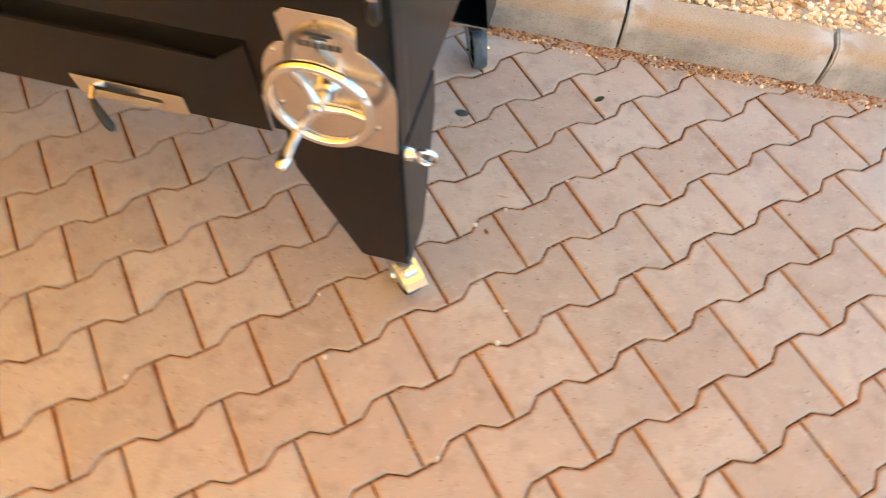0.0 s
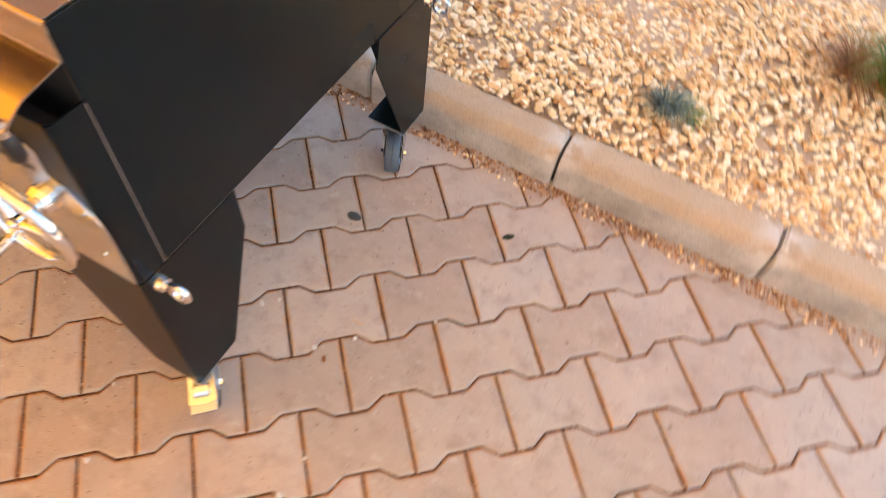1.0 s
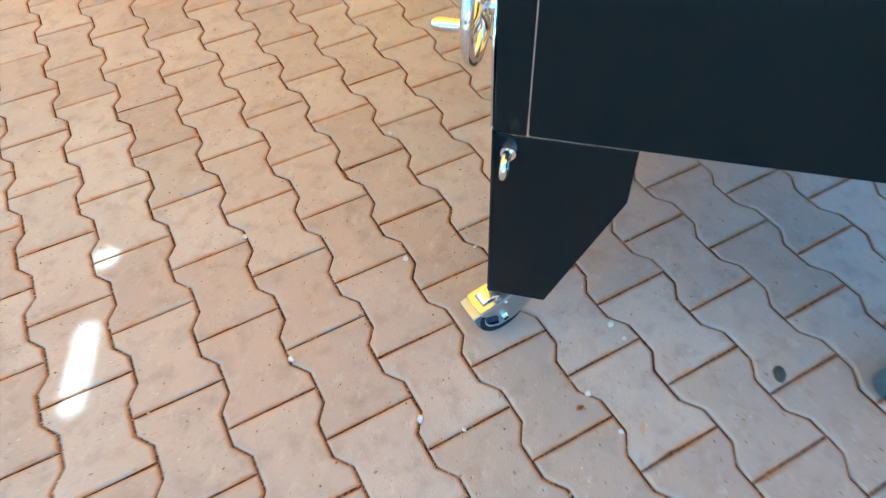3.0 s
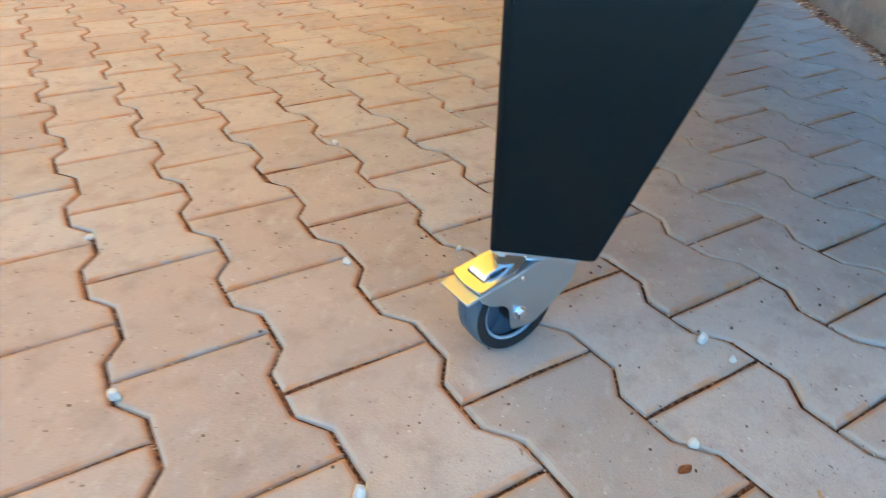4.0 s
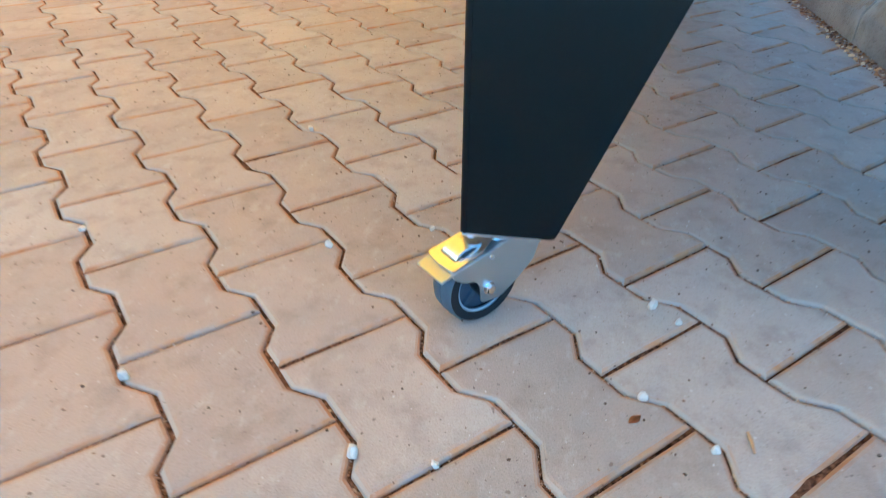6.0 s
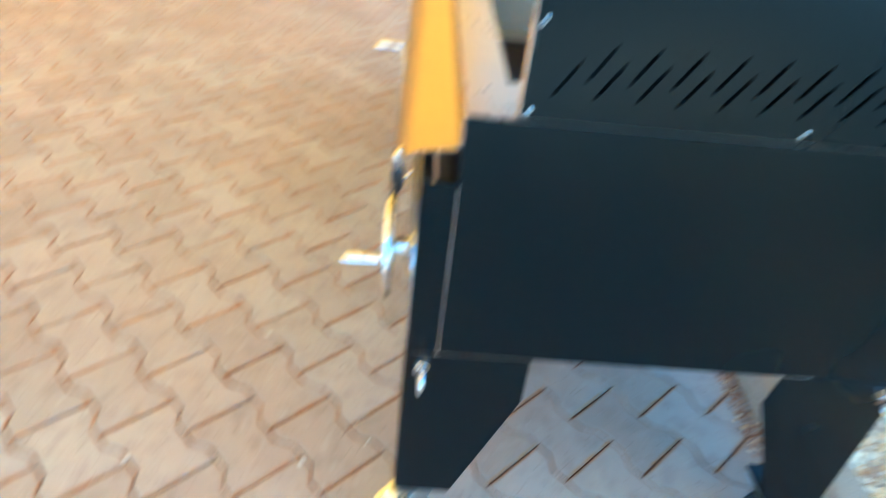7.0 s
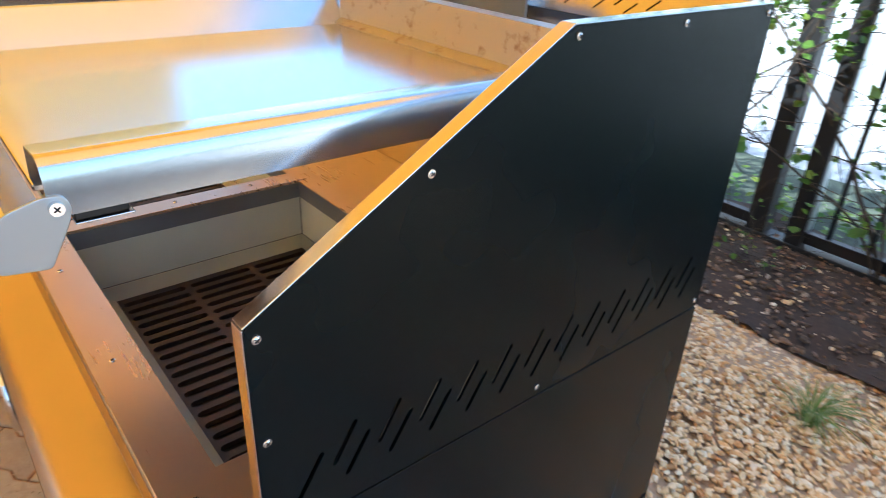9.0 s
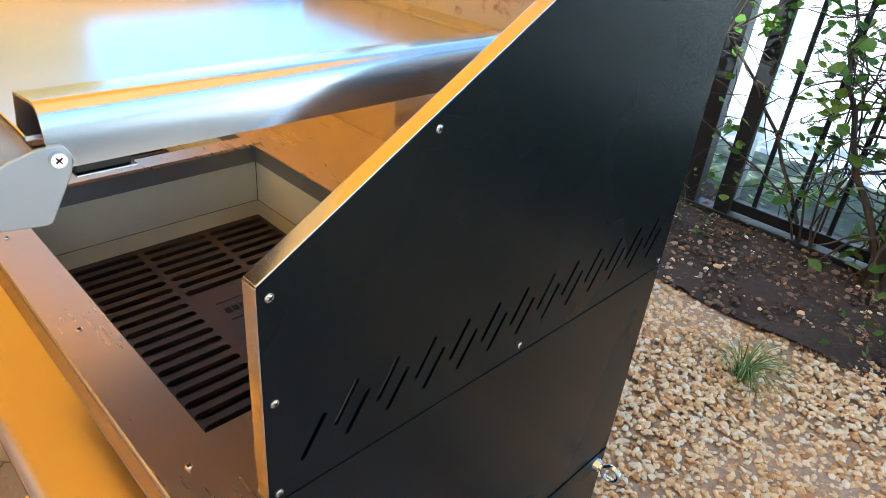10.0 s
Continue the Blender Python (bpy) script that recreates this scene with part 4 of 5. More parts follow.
GX0, GX1, GY0, GY1, GZ = -0.632, -0.126, 0.014, 0.566, 1.197
gpart("plate", fresh_box(GX0, GX1 - 0.004, GY0, GY1, GZ - 0.006, GZ, 0.0015), M_GRIDDLE, None, "brushed steel cooking plate")
# unseen sheet, added in brown so that the counter mirrors brown
gpart("underside", fresh_box(GX0 + 0.006, GX1 - 0.012, GY0 + 0.006, GY1 - 0.004, GZ - 0.012, GZ - 0.0065), M_UNDERSIDE, None, "unseen brown sheet added under the plate for the counter's reflection")
# the channel along the near edge, open at its end
chan = [(-0.152, 1.190), (-0.1390, 1.2225), (-0.1365, 1.2250), (-0.1010, 1.2292), (-0.0950, 1.2288), (-0.0908, 1.2262), (-0.0884, 1.2215), (-0.0866, 1.2120), (-0.0852, 1.2000), (-0.0842, 1.1870), (-0.0864, 1.1870), (-0.0874, 1.2000), (-0.0888, 1.2120), (-0.0906, 1.2213), (-0.0928, 1.2242), (-0.0958, 1.2264), (-0.1010, 1.2268), (-0.1355, 1.2228), (-0.1372, 1.2212), (-0.1495, 1.190)]
bm = bmesh.new()
a = [bm.verts.new((x, 0.016, z)) for x, z in chan]
b = [bm.verts.new((x, 0.600, z)) for x, z in chan]
for i in range(len(chan)):
    bm.faces.new((a[i], a[(i + 1) % len(chan)], b[(i + 1) % len(chan)], b[i]))
bm.faces.new(a), bm.faces.new(b)
gpart("side_channel", bm, M_GRIDDLE, None, "folded steel edge channel", True)
bm = bmesh.new()
a = [bm.verts.new((-0.76 - x, 0.016, z)) for x, z in [(-0.126, 1.196), (-0.106, 1.245), (-0.104, 1.246), (-0.094, 1.246), (-0.092, 1.243), (-0.100, 1.18), (-0.103, 1.18), (-0.095, 1.243), (-0.103, 1.243), (-0.123, 1.196)]]
b = [bm.verts.new((v.co.x, 0.600, v.co.z)) for v in a]
for i in range(10):
    bm.faces.new((a[i], a[(i + 1) % 10], b[(i + 1) % 10], b[i]))
bm.faces.new(a), bm.faces.new(b)
gpart("far_edge", bm, M_GRIDDLE, None, "upright steel edge")
up = sweep([(0.5665, 1.1985), (0.582, 1.206), (0.586, 1.262), (0.606, 1.2635), (0.606, 1.2615), (0.588, 1.2600), (0.584, 1.2045), (0.5665, 1.1965)], GX0 - 0.01, GX1 + 0.04)
gpart("back_edge", up, M_SPLASH, None, "upright splash edge with faint brown stains")
# drip gutter between two end plates
gut = [(0.012, 1.192), (-0.004, 1.160), (-0.018, 1.160), (-0.032, 1.186), (-0.030, 1.194), (-0.028, 1.193), (-0.0295, 1.187), (-0.017, 1.163), (-0.005, 1.163), (0.012, 1.196)]
gutter = gpart("drip_gutter", sweep(gut, -0.640, -0.0865), M_STEEL, None, "folded drip gutter")
plate_line = rounded([(-0.037, 1.178), (-0.023, 1.154), (0.009, 1.150), (0.027, 1.183), (0.030, 1.194), (0.026, 1.203), (0.012, 1.204), (-0.010, 1.1975)], 0.004, 3)
for x in (-0.0855, -0.643):
    gpart("end_plate", sheet(plate_line, [], on_side(x), 0.003, 0.0008), M_ZINC, gutter, "grey steel end plate")
bm = cyl(bmesh.new(), (-0.0825, 0.020, 1.195), (-0.0785, 0.020, 1.195), 0.0055, 0.0050, 20)
bolt = gpart("hinge_bolt", bm, M_CHROME, gutter)
# dark cross drawn for the shade in the bolt's recess
bm = turned_box(bmesh.new(), Matrix.Translation((-0.0784, 0.020, 1.195)) @ pose(0, 0, 0, 35, 0, 0), 0.0005, 0.0052, 0.0010)
turned_box(bm, Matrix.Translation((-0.0784, 0.020, 1.195)) @ pose(0, 0, 0, 125, 0, 0), 0.0006, 0.0052, 0.0010)
gpart("bolt_recess_shade", bm, M_DARK, gutter)
gpart("rest_block", fresh_box(-0.112, -0.0880, 0.0305, 0.068, 1.1795, 1.1880, 0.0015), M_PLASTIC, gutter, "black rest block")
gpart("rest_strip", fresh_box(-0.112, -0.0860, 0.0300, 0.071, 1.1775, 1.1792, 0.0005), M_STEEL_POL, gutter)
# mast and carrying plate behind
gpart("mast", fresh_box(-0.530, -0.418, 0.7045, 0.735, Z_TOP + 0.0005, 1.33, 0.004), M_STEEL, None, "square steel lifting mast")
cp = gpart("carrying_plate", sheet(rounded([(-0.500, 1.215), (-0.312, 1.215), (-0.312, 1.335), (-0.500, 1.335)], 0.012), [], on_front(0.698), 0.006, 0.0015), M_PLATE_GREY, None, "grey steel carrying plate with bolts")
for x, z in ((-0.471, 1.258), (-0.345, 1.278), (-0.400, 1.290)):
    gpart("bolt", cyl(bmesh.new(), (x, 0.699, z), (x, 0.690, z), 0.0085, 0.0075, 6), M_CHROME, cp)
gpart("carrying_arm", fresh_box(-0.46, -0.36, 0.6065, 0.6975, 1.215, 1.245, 0.003), M_STEEL)

# ---- planting and gravel ----
rng = np.random.default_rng(5)


def scatter(name, count, area, size, z_of, material, label, category, flat=0.7, keep=None):
    """Many small rough stones in one mesh."""
    ico = bmesh.new()
    bmesh.ops.create_icosphere(ico, subdivisions=1, radius=1)
    base = np.array([v.co[:] for v in ico.verts])
    tri = np.array([[v.index for v in f.verts] for f in ico.faces])
    ico.free()
    x0, x1, y0, y1 = area
    px, py = rng.uniform(x0, x1, count), rng.uniform(y0, y1, count)
    if keep is not None:
        ok = keep(px, py)
        px, py = px[ok], py[ok]
        count = len(px)
    s = size[0] + (size[1] - size[0]) * rng.random(count) ** 1.8
    ang, tilt = rng.uniform(0, 6.283, count), rng.normal(0, 0.45, count)
    axes = np.stack([s * rng.uniform(0.8, 1.35, count), s * rng.uniform(0.6, 1.0, count), s * flat * rng.uniform(0.6, 1.1, count)], 1)
    v = base[None] * axes[:, None] * rng.uniform(0.82, 1.18, (count, len(base), 1))
    y2 = v[:, :, 1] * np.cos(tilt)[:, None] - v[:, :, 2] * np.sin(tilt)[:, None]
    z2 = v[:, :, 1] * np.sin(tilt)[:, None] + v[:, :, 2] * np.cos(tilt)[:, None]
    c, sn = np.cos(ang)[:, None], np.sin(ang)[:, None]
    out = np.stack([v[:, :, 0] * c - y2 * sn + px[:, None], v[:, :, 0] * sn + y2 * c + py[:, None], z2 + (z_of(px, py) + axes[:, 2] * rng.uniform(-0.2, 0.75, count))[:, None]], 2)
    faces = (tri[None] + (np.arange(count) * len(base))[:, None, None]).reshape(-1, 3)
    me = bpy.data.meshes.new(name)
    me.from_pydata(out.reshape(-1, 3).tolist(), [], faces.tolist())
    me.materials.append(material)
    return tagged(new(name, me), label, category, kind="stuff")


flat_gravel = lambda x, y: GRAVEL_Z - 0.006 + 0.010 * np.sin(x * 5.1) * np.cos(y * 6.3)
scatter("gravel", 26000, (-1.5, 2.1, KERB_Y + 0.10, SOIL_Y + 0.10), (0.0065, 0.0135), flat_gravel, M_GRAVEL, "pale cream and tan crushed gravel", "gravel", keep=lambda x, y: y < SOIL_Y + 0.06 * np.sin(x * 4.0) + 0.03 * np.sin(x * 11.0))
scatter("gravel", 9000, (-6.0, -1.5, KERB_Y + 0.10, SOIL_Y + 0.05), (0.010, 0.019), flat_gravel, M_GRAVEL, "pale cream and tan crushed gravel", "gravel")
scatter("soil_clods", 5200, (-2.2, 1.6, SOIL_Y - 0.06, FENCE_Y + 0.15), (0.004, 0.016), lambda x, y: GRAVEL_Z + 0.006 + 0 * x, M_CLOD, "dark crumbs of soil, bark and a few stones", "soil")
scatter("joint_grit", 7500, (-2.4, 2.4, KERB_Y - 0.042, KERB_Y + 0.002), (0.0022, 0.0060), lambda x, y: 0.0 * x - 0.002, M_CRUMB, "rust-brown grit and small stones along the kerb foot", "grit")
scatter("paving_grit", 2600, (-1.2, 1.2, -1.2, KERB_Y), (0.0007, 0.0022), lambda x, y: 0.0 * x, M_CLOD, "fine dark grit and crumbs on the paving", "grit")
scatter("loose_gravel", 260, (-2.4, 2.4, KERB_Y - 0.05, KERB_Y + 0.001), (0.0035, 0.0075), lambda x, y: 0.0 * x + 0.0, M_GRAVEL, "pale gravel chips along the kerb foot", "gravel")


scatter("soil_stones", 320, (-2.2, 1.6, SOIL_Y - 0.04, FENCE_Y - 0.10), (0.004, 0.015), lambda x, y: GRAVEL_Z + 0.006 + 0 * x, M_GRAVEL, "pale stones strewn over the dark soil", "stones")


def add_leaf(bm, at, size, turn):
    """A small pointed leaf, slightly folded."""
    q = turn.to_matrix()
    pts = [(0, 0, 0), (0.32, 0.28, 0.05), (0.36, 0.66, 0.06), (0, 1.0, -0.05), (-0.36, 0.66, 0.06), (-0.32, 0.28, 0.05)]
    vs = [bm.verts.new(at + q @ Vector(p) * size) for p in pts]
    bm.faces.new((vs[0], vs[1], vs[2], vs[3]))
    bm.faces.new((vs[0], vs[3], vs[4], vs[5]))


def litter(name, count, area, size, z, material, label, category):
    """Many small curled leaves lying flat, in one mesh."""
    bm = bmesh.new()
    for _ in range(count):
        at = Vector((rng.uniform(area[0], area[1]), rng.uniform(area[2], area[3]), z + rng.uniform(0, 0.02)))
        add_leaf(bm, at, size * rng.uniform(0.5, 1.2), Euler((rng.uniform(-0.4, 0.4), rng.uniform(-0.4, 0.4), rng.uniform(0, 6.28))))
    return single(name, bm, material, label, category, kind="stuff")


def blades(name, at, count, reach, height, width, material, label, category, stiff=0.5):
    """A tuft of narrow arching blades."""
    bm = bmesh.new()
    for i in range(count):
        a = rng.uniform(0, 6.283)
        d = Vector((math.cos(a), math.sin(a), 0))
        side = Vector((-d.y, d.x, 0)) * width * rng.uniform(0.6, 1.1)
        L, h = reach * rng.uniform(0.35, 1.0), height * rng.uniform(0.55, 1.0)
        start = Vector(at) + d * rng.uniform(0, 0.02) + Vector((rng.uniform(-.01, .01), rng.uniform(-.01, .01), -0.01))
        rows = []
        for k in range(6):
            t = k / 5
            p = start + d * (L * t ** (1.0 + stiff)) + Vector((0, 0, h * (t * 1.9 - t * t * (1.9 - 1.0 + 0.55 * L / reach))))
            w = side * (1 - t) ** 0.7
            rows.append((bm.verts.new(p - w), bm.verts.new(p + w + Vector((0, 0, 0.0006)))))
        for (p, q), (r, s) in zip(rows, rows[1:]):
            bm.faces.new((p, q, s, r))
    return single(name, bm, material, label, category)


blades("grass_tuft", (-0.035, 1.745, GRAVEL_Z), 90, 0.20, 0.15, 0.0028, M_GRASS, "variegated green and cream grass tuft in the gravel", "grass")
blades("fescue_tuft", (0.505, 1.155, GRAVEL_Z), 240, 0.085, 0.085, 0.0020, M_BLUEGRASS, "small blue-grey fescue tuft in the gravel", "grass", 0.2)
blades("grass_tuft", (0.56, 1.165, GRAVEL_Z), 60, 0.07, 0.055, 0.0018, M_GRASS, "small dry green grass tuft in the gravel", "grass", 0.2)
blades("grass_tuft", (1.00, 1.56, GRAVEL_Z), 260, 0.20, 0.24, 0.0035, M_LEAF, "bright green grass tuft with dry reddish blades", "grass")
blades("dry_grass", (0.90, 1.58, GRAVEL_Z), 190, 0.18, 0.12, 0.003, M_DRYLEAF, "dry reddish grass beside a green tuft", "grass")


def shrub(name, at, height, spread, stems, leaves, leaf_size, label, seed, trunk_r=0.018, thin=0.35, category="shrub", high=0.0):
    """A climbing shrub: crooked stems, side twigs, and leaves near the twigs."""
    r = random.Random(seed)
    root = thing(name, label, category, at=at)
    wood_bm, tips = bmesh.new(), []
    for s in range(stems):
        p = Vector((r.uniform(-0.05, 0.05), r.uniform(-0.03, 0.03), -0.02))
        d = Vector((r.uniform(-1, 1) * spread / height, r.uniform(-0.12, 0.12), 1.0)).normalized()
        pts, rad = [], []
        n = 14
        for k in range(n):
            pts.append(p.copy())
            rad.append(trunk_r * (1 - 0.85 * k / n) * (1.0 if s == 0 else 0.55))
            d = (d + Vector((r.uniform(-0.35, 0.35), r.uniform(-0.12, 0.12), r.uniform(-0.18, 0.22)))).normalized()
            p = p + d * height / n
            p.y = max(-0.12, min(0.12, p.y))
        tube(wood_bm, pts, rad, 6)
        for k in range(2, n):
            for _ in range(2):
                q, e = pts[k].copy(), Vector((r.uniform(-1, 1), r.uniform(-0.5, 0.5), r.uniform(-0.5, 0.7))).normalized()
                tw = [q.copy()]
                m = r.randint(4, 7)
                for j in range(m):
                    e = (e + Vector((r.uniform(-0.5, 0.5), r.uniform(-0.25, 0.25), r.uniform(-0.45, 0.35)))).normalized()
                    q = q + e * r.uniform(0.03, 0.07)
                    tw.append(q.copy())
                tube(wood_bm, tw, [rad[k] * thin * (1 - 0.75 * j / m) + 0.0008 for j in range(m + 1)], 5)
                tips += tw[1:]
    part("stem", wood_bm, M_BARK, root, "crooked brown stems and twigs", True)
    leafy = [p for p in tips if p.z > high] or tips
    bm = bmesh.new()
    for _ in range(leaves):
        p = r.choice(leafy) + Vector((r.uniform(-0.03, 0.03), r.uniform(-0.03, 0.03), r.uniform(-0.03, 0.03)))
        add_leaf(bm, p, leaf_size * r.uniform(0.5, 1.15), Euler((r.uniform(-1.0, 1.0), r.uniform(-1.0, 1.0), r.uniform(0, 6.28))))
    tagged(part("foliage", bm, M_LEAF, root, "small green leaves"), kind="stuff")
    return root


shrub("climbing_shrub", (0.08, 2.70, GRAVEL_Z), 1.7, 0.60, 9, 380, 0.072, "woody climbing shrub with green leaves on the fence", 3, 0.030)
shrub("climbing_shrub", (-0.22, 2.80, GRAVEL_Z), 1.8, 0.40, 7, 380, 0.058, "woody climbing shrub with green leaves on the fence", 8, 0.010)
shrub("climbing_shrub", (0.40, 2.78, GRAVEL_Z), 1.7, 0.5, 7, 330, 0.060, "woody climbing shrub with green leaves on the fence", 12, 0.016)
for k, x in enumerate((-1.15, -1.5, -1.95, -2.5, -3.1)):
    shrub("hedge_shrub", (x, 2.74 + 0.05 * (k % 2), GRAVEL_Z), 2.2, 0.9, 8, 1150, 0.046, "leggy dark hedge shrub with gaps along the fence", 20 + k, 0.013, high=0.85)
# out of view: added to darken what the wind shield mirrors
for k, x in enumerate((1.0, 1.6, 2.2)):
    shrub("hedge_shrub", (x, 2.76, GRAVEL_Z), 1.95, 0.8, 9, 700, 0.062, "unseen leafy hedge shrub added to darken the wind shield's reflection", 60 + k, 0.014)
litter("leaf_litter", 420, (-2.0, 1.2, 2.34, FENCE_Y - 0.02), 0.026, GRAVEL_Z + 0.012, M_LITTER, "fallen rust-brown leaves on the soil by the fence", "leaves")
litter("verge_plants", 600, (-2.6, 2.0, FENCE_Y + 0.22, 3.7), 0.050, 0.07, M_LEAF, "low green leaves on the verge beyond the fence", "leaves")
shrub("seedling", (-0.64, 2.47, GRAVEL_Z), 0.22, 0.05, 2, 34, 0.030, "small green seedling in the soil by the fence", 41, 0.003, category="plant")
shrub("seedling", (0.30, 2.20, GRAVEL_Z), 0.20, 0.12, 3, 40, 0.040, "small leafy weed at the edge of the soil", 42, 0.003, category="plant")

# ---- fence ----
fence = thing("fence", "dark painted steel fence with square posts and round bars", "fence")
for x, w in ((-0.775, 0.085), (-0.605, 0.070), (2.4, 0.08), (-3.4, 0.08)):
    post = part("post", fresh_box(x - w / 2, x + w / 2, FENCE_Y - 0.04, FENCE_Y + 0.04, 0.0, 1.95, 0.004), M_FENCE, fence)
for x0, x1 in ((-0.569, 2.36), (-3.36, -0.818)):
    for z0, z1 in ((0.145, 0.195), (1.72, 1.76)):
        part("rail", fresh_box(x0, x1, FENCE_Y - 0.02, FENCE_Y + 0.02, z0, z1, 0.003), M_FENCE, fence)
    x = x0 + 0.09 if x0 > -1 else x0 + 0.1
    while x < x1 - 0.05:
        part("bar", cyl(bmesh.new(), (x, FENCE_Y, 0.195), (x, FENCE_Y, 1.72), 0.011, seg=10), M_FENCE, fence)
        x += 0.160
part("gate_edge", fresh_box(-0.570, -0.563, FENCE_Y - 0.025, FENCE_Y + 0.03, 0.2, 1.72, 0.001), M_ZINC, fence, "bare metal edge strip")
part("fence_footing", fresh_box(-3.4, 2.4, FENCE_Y - 0.05, FENCE_Y + 0.05, 0.02, 0.13, 0.006), M_FENCE, fence)

# hoses lying on the soil
def curved(points, steps=5):
    """Points filled in along a smooth curve."""
    q = [Vector(p) for p in points]
    q = [2 * q[0] - q[1]] + q + [2 * q[-1] - q[-2]]
    out = []
    for i in range(1, len(q) - 2):
        for k in range(steps):
            t = k / steps
            out.append(0.5 * (2 * q[i] + (q[i + 1] - q[i - 1]) * t + (2 * q[i - 1] - 5 * q[i] + 4 * q[i + 1] - q[i + 2]) * t ** 2 + (3 * q[i] - q[i - 1] - 3 * q[i + 1] + q[i + 2]) * t ** 3))
    return out + [q[-2]]


bm = tube(bmesh.new(), curved([(-1.25, 2.42, GRAVEL_Z + 0.02), (-1.12, 2.36, GRAVEL_Z + 0.055), (-0.98, 2.27, GRAVEL_Z + 0.075), (-0.86, 2.16, GRAVEL_Z + 0.05), (-0.79, 2.08, GRAVEL_Z + 0.02), (-0.80, 2.02, GRAVEL_Z + 0.008)]), 0.010, 10)
single("hose", bm, M_CABLE, "blue-black hose lying over soil and gravel", "hose", smooth=True)
bm = tube(bmesh.new(), curved([(-1.22, 2.45, GRAVEL_Z + 0.02), (-1.10, 2.33, GRAVEL_Z + 0.03), (-1.02, 2.20, GRAVEL_Z + 0.04), (-1.0, 2.10, GRAVEL_Z + 0.02), (-1.06, 2.03, GRAVEL_Z + 0.006)]), 0.010, 10)
single("hose", bm, M_CABLE, "blue-black hose lying over soil and gravel", "hose", smooth=True)

# ---- timber by the far edge of the paving ----


def board(name, a, b, w, z0, h, material, label, group=""):
    a, b = Vector((*a, 0)), Vector((*b, 0))
    d = b - a
    m = Matrix.Translation(((a.x + b.x) / 2, (a.y + b.y) / 2, z0 + h / 2)) @ pose(0, 0, 0, 0, 0, math.degrees(math.atan2(d.y, d.x)))
    bm = bmesh.new()
    turned_box(bm, Matrix(), d.length, w, h, min(0.006, h / 5))
    ob = single(name, bm, material, label, "timber", group)
    ob.matrix_world = m
    return ob


board("timber_beam", (-3.7, -2.08), (-5.24, -0.91), 0.10, 0.0, 0.070, M_WOOD_GREY, "long weathered beam lying on the paving", "timber")
board("timber_beam", (-3.95, -2.10), (-5.42, -1.00), 0.07, 0.0, 0.066, M_WOOD, "long planed beam lying on the paving", "timber")
board("timber_board", (-4.48, -1.09), (-5.05, -0.60), 0.30, 0.0, 0.040, M_WOOD, "short orange-brown board lying on the paving", "timber")
panel = thing("timber_deck", "wide larch panel lying across other boards", "timber", "timber", (-5.58, -0.38, 0.071), 31.5)
for k in range(4):
    bm = turned_box(bmesh.new(), Matrix.Translation((0.0, -0.45 + k * 0.36, 0.026)), 1.02, 0.356, 0.052, 0.005)
    part("plank", bm, M_WOOD, panel)
board("timber_block", (-4.93, -1.46), (-5.30, -1.19), 0.11, 0.0, 0.105, M_WOOD_GREY, "grey wood offcut lying behind a beam", "timber")
board("timber_step", (-4.7, -2.55), (-8.2, 0.45), 0.28, 0.0, 0.11, M_WOOD_GREY, "low weathered timber step before the timber wall", "timber wall")
bm = turned_box(bmesh.new(), Matrix(), 0.16, 0.05, 0.012, 0.002)
chip = single("wood_offcut", bm, M_PEBBLE, "small pale offcut lying on a larch panel", "timber", "timber")
chip.matrix_world = pose(-5.56, -0.68, 0.1298, 0, 0, 62)
for k in range(3):
    board("retaining_board", (-4.6, -2.98 - 0.004 * k), (-8.6, 0.55 - 0.004 * k), 0.09, 0.27 * k, 0.266, M_WOOD_GREY, "wide weathered board of a low timber wall", "timber wall")
board("retaining_post", (-6.92, -0.78), (-7.02, -0.69), 0.13, 0.0, 0.80, M_WOOD, "square post before a low timber wall", "timber wall")

# ---- unseen awning over the terrace: taken from gold reflections, shaped for the light ----
AWN_Z = 2.57
# gaps in the cloth throw the dot and bar of sun
ups = lambda p: (p[0] + SUN_WAY.x / SUN_WAY.z * (AWN_Z + 0.05), p[1] + SUN_WAY.y / SUN_WAY.z * (AWN_Z + 0.05))
gaps = [[ups((0.002 + 0.027 * math.cos(a), -0.813 + 0.021 * math.sin(a))) for a in np.linspace(0, 2 * math.pi, 20, endpoint=False)], [ups(p) for p in slot((0.170, -0.746), (0.322, -0.684), 0.016, 6)]]
# cut back on the far side so that the griddle mirrors sky
cloth = sheet([(-9.15, -6.0), (-0.62, -6.0), (-0.62, 1.0), (-2.6, 1.0), (-3.4, 0.45), (-9.15, 0.45)], [], on_top(AWN_Z), 0.004)
single("awning", cloth, M_AWNING, "unseen orange awning cloth stretched over the terrace", "awning", kind="structure")
# unseen cream cloth, added for more neutral light on the paving
cloth = sheet([(-0.75, -6.0), (1.75, -6.0), (1.75, 1.4), (-0.75, 1.4)], gaps, on_top(AWN_Z + 0.05), 0.004)
single("awning", cloth, M_SAIL, "unseen cream cloth added beside the orange one for neutral light", "awning", kind="structure")

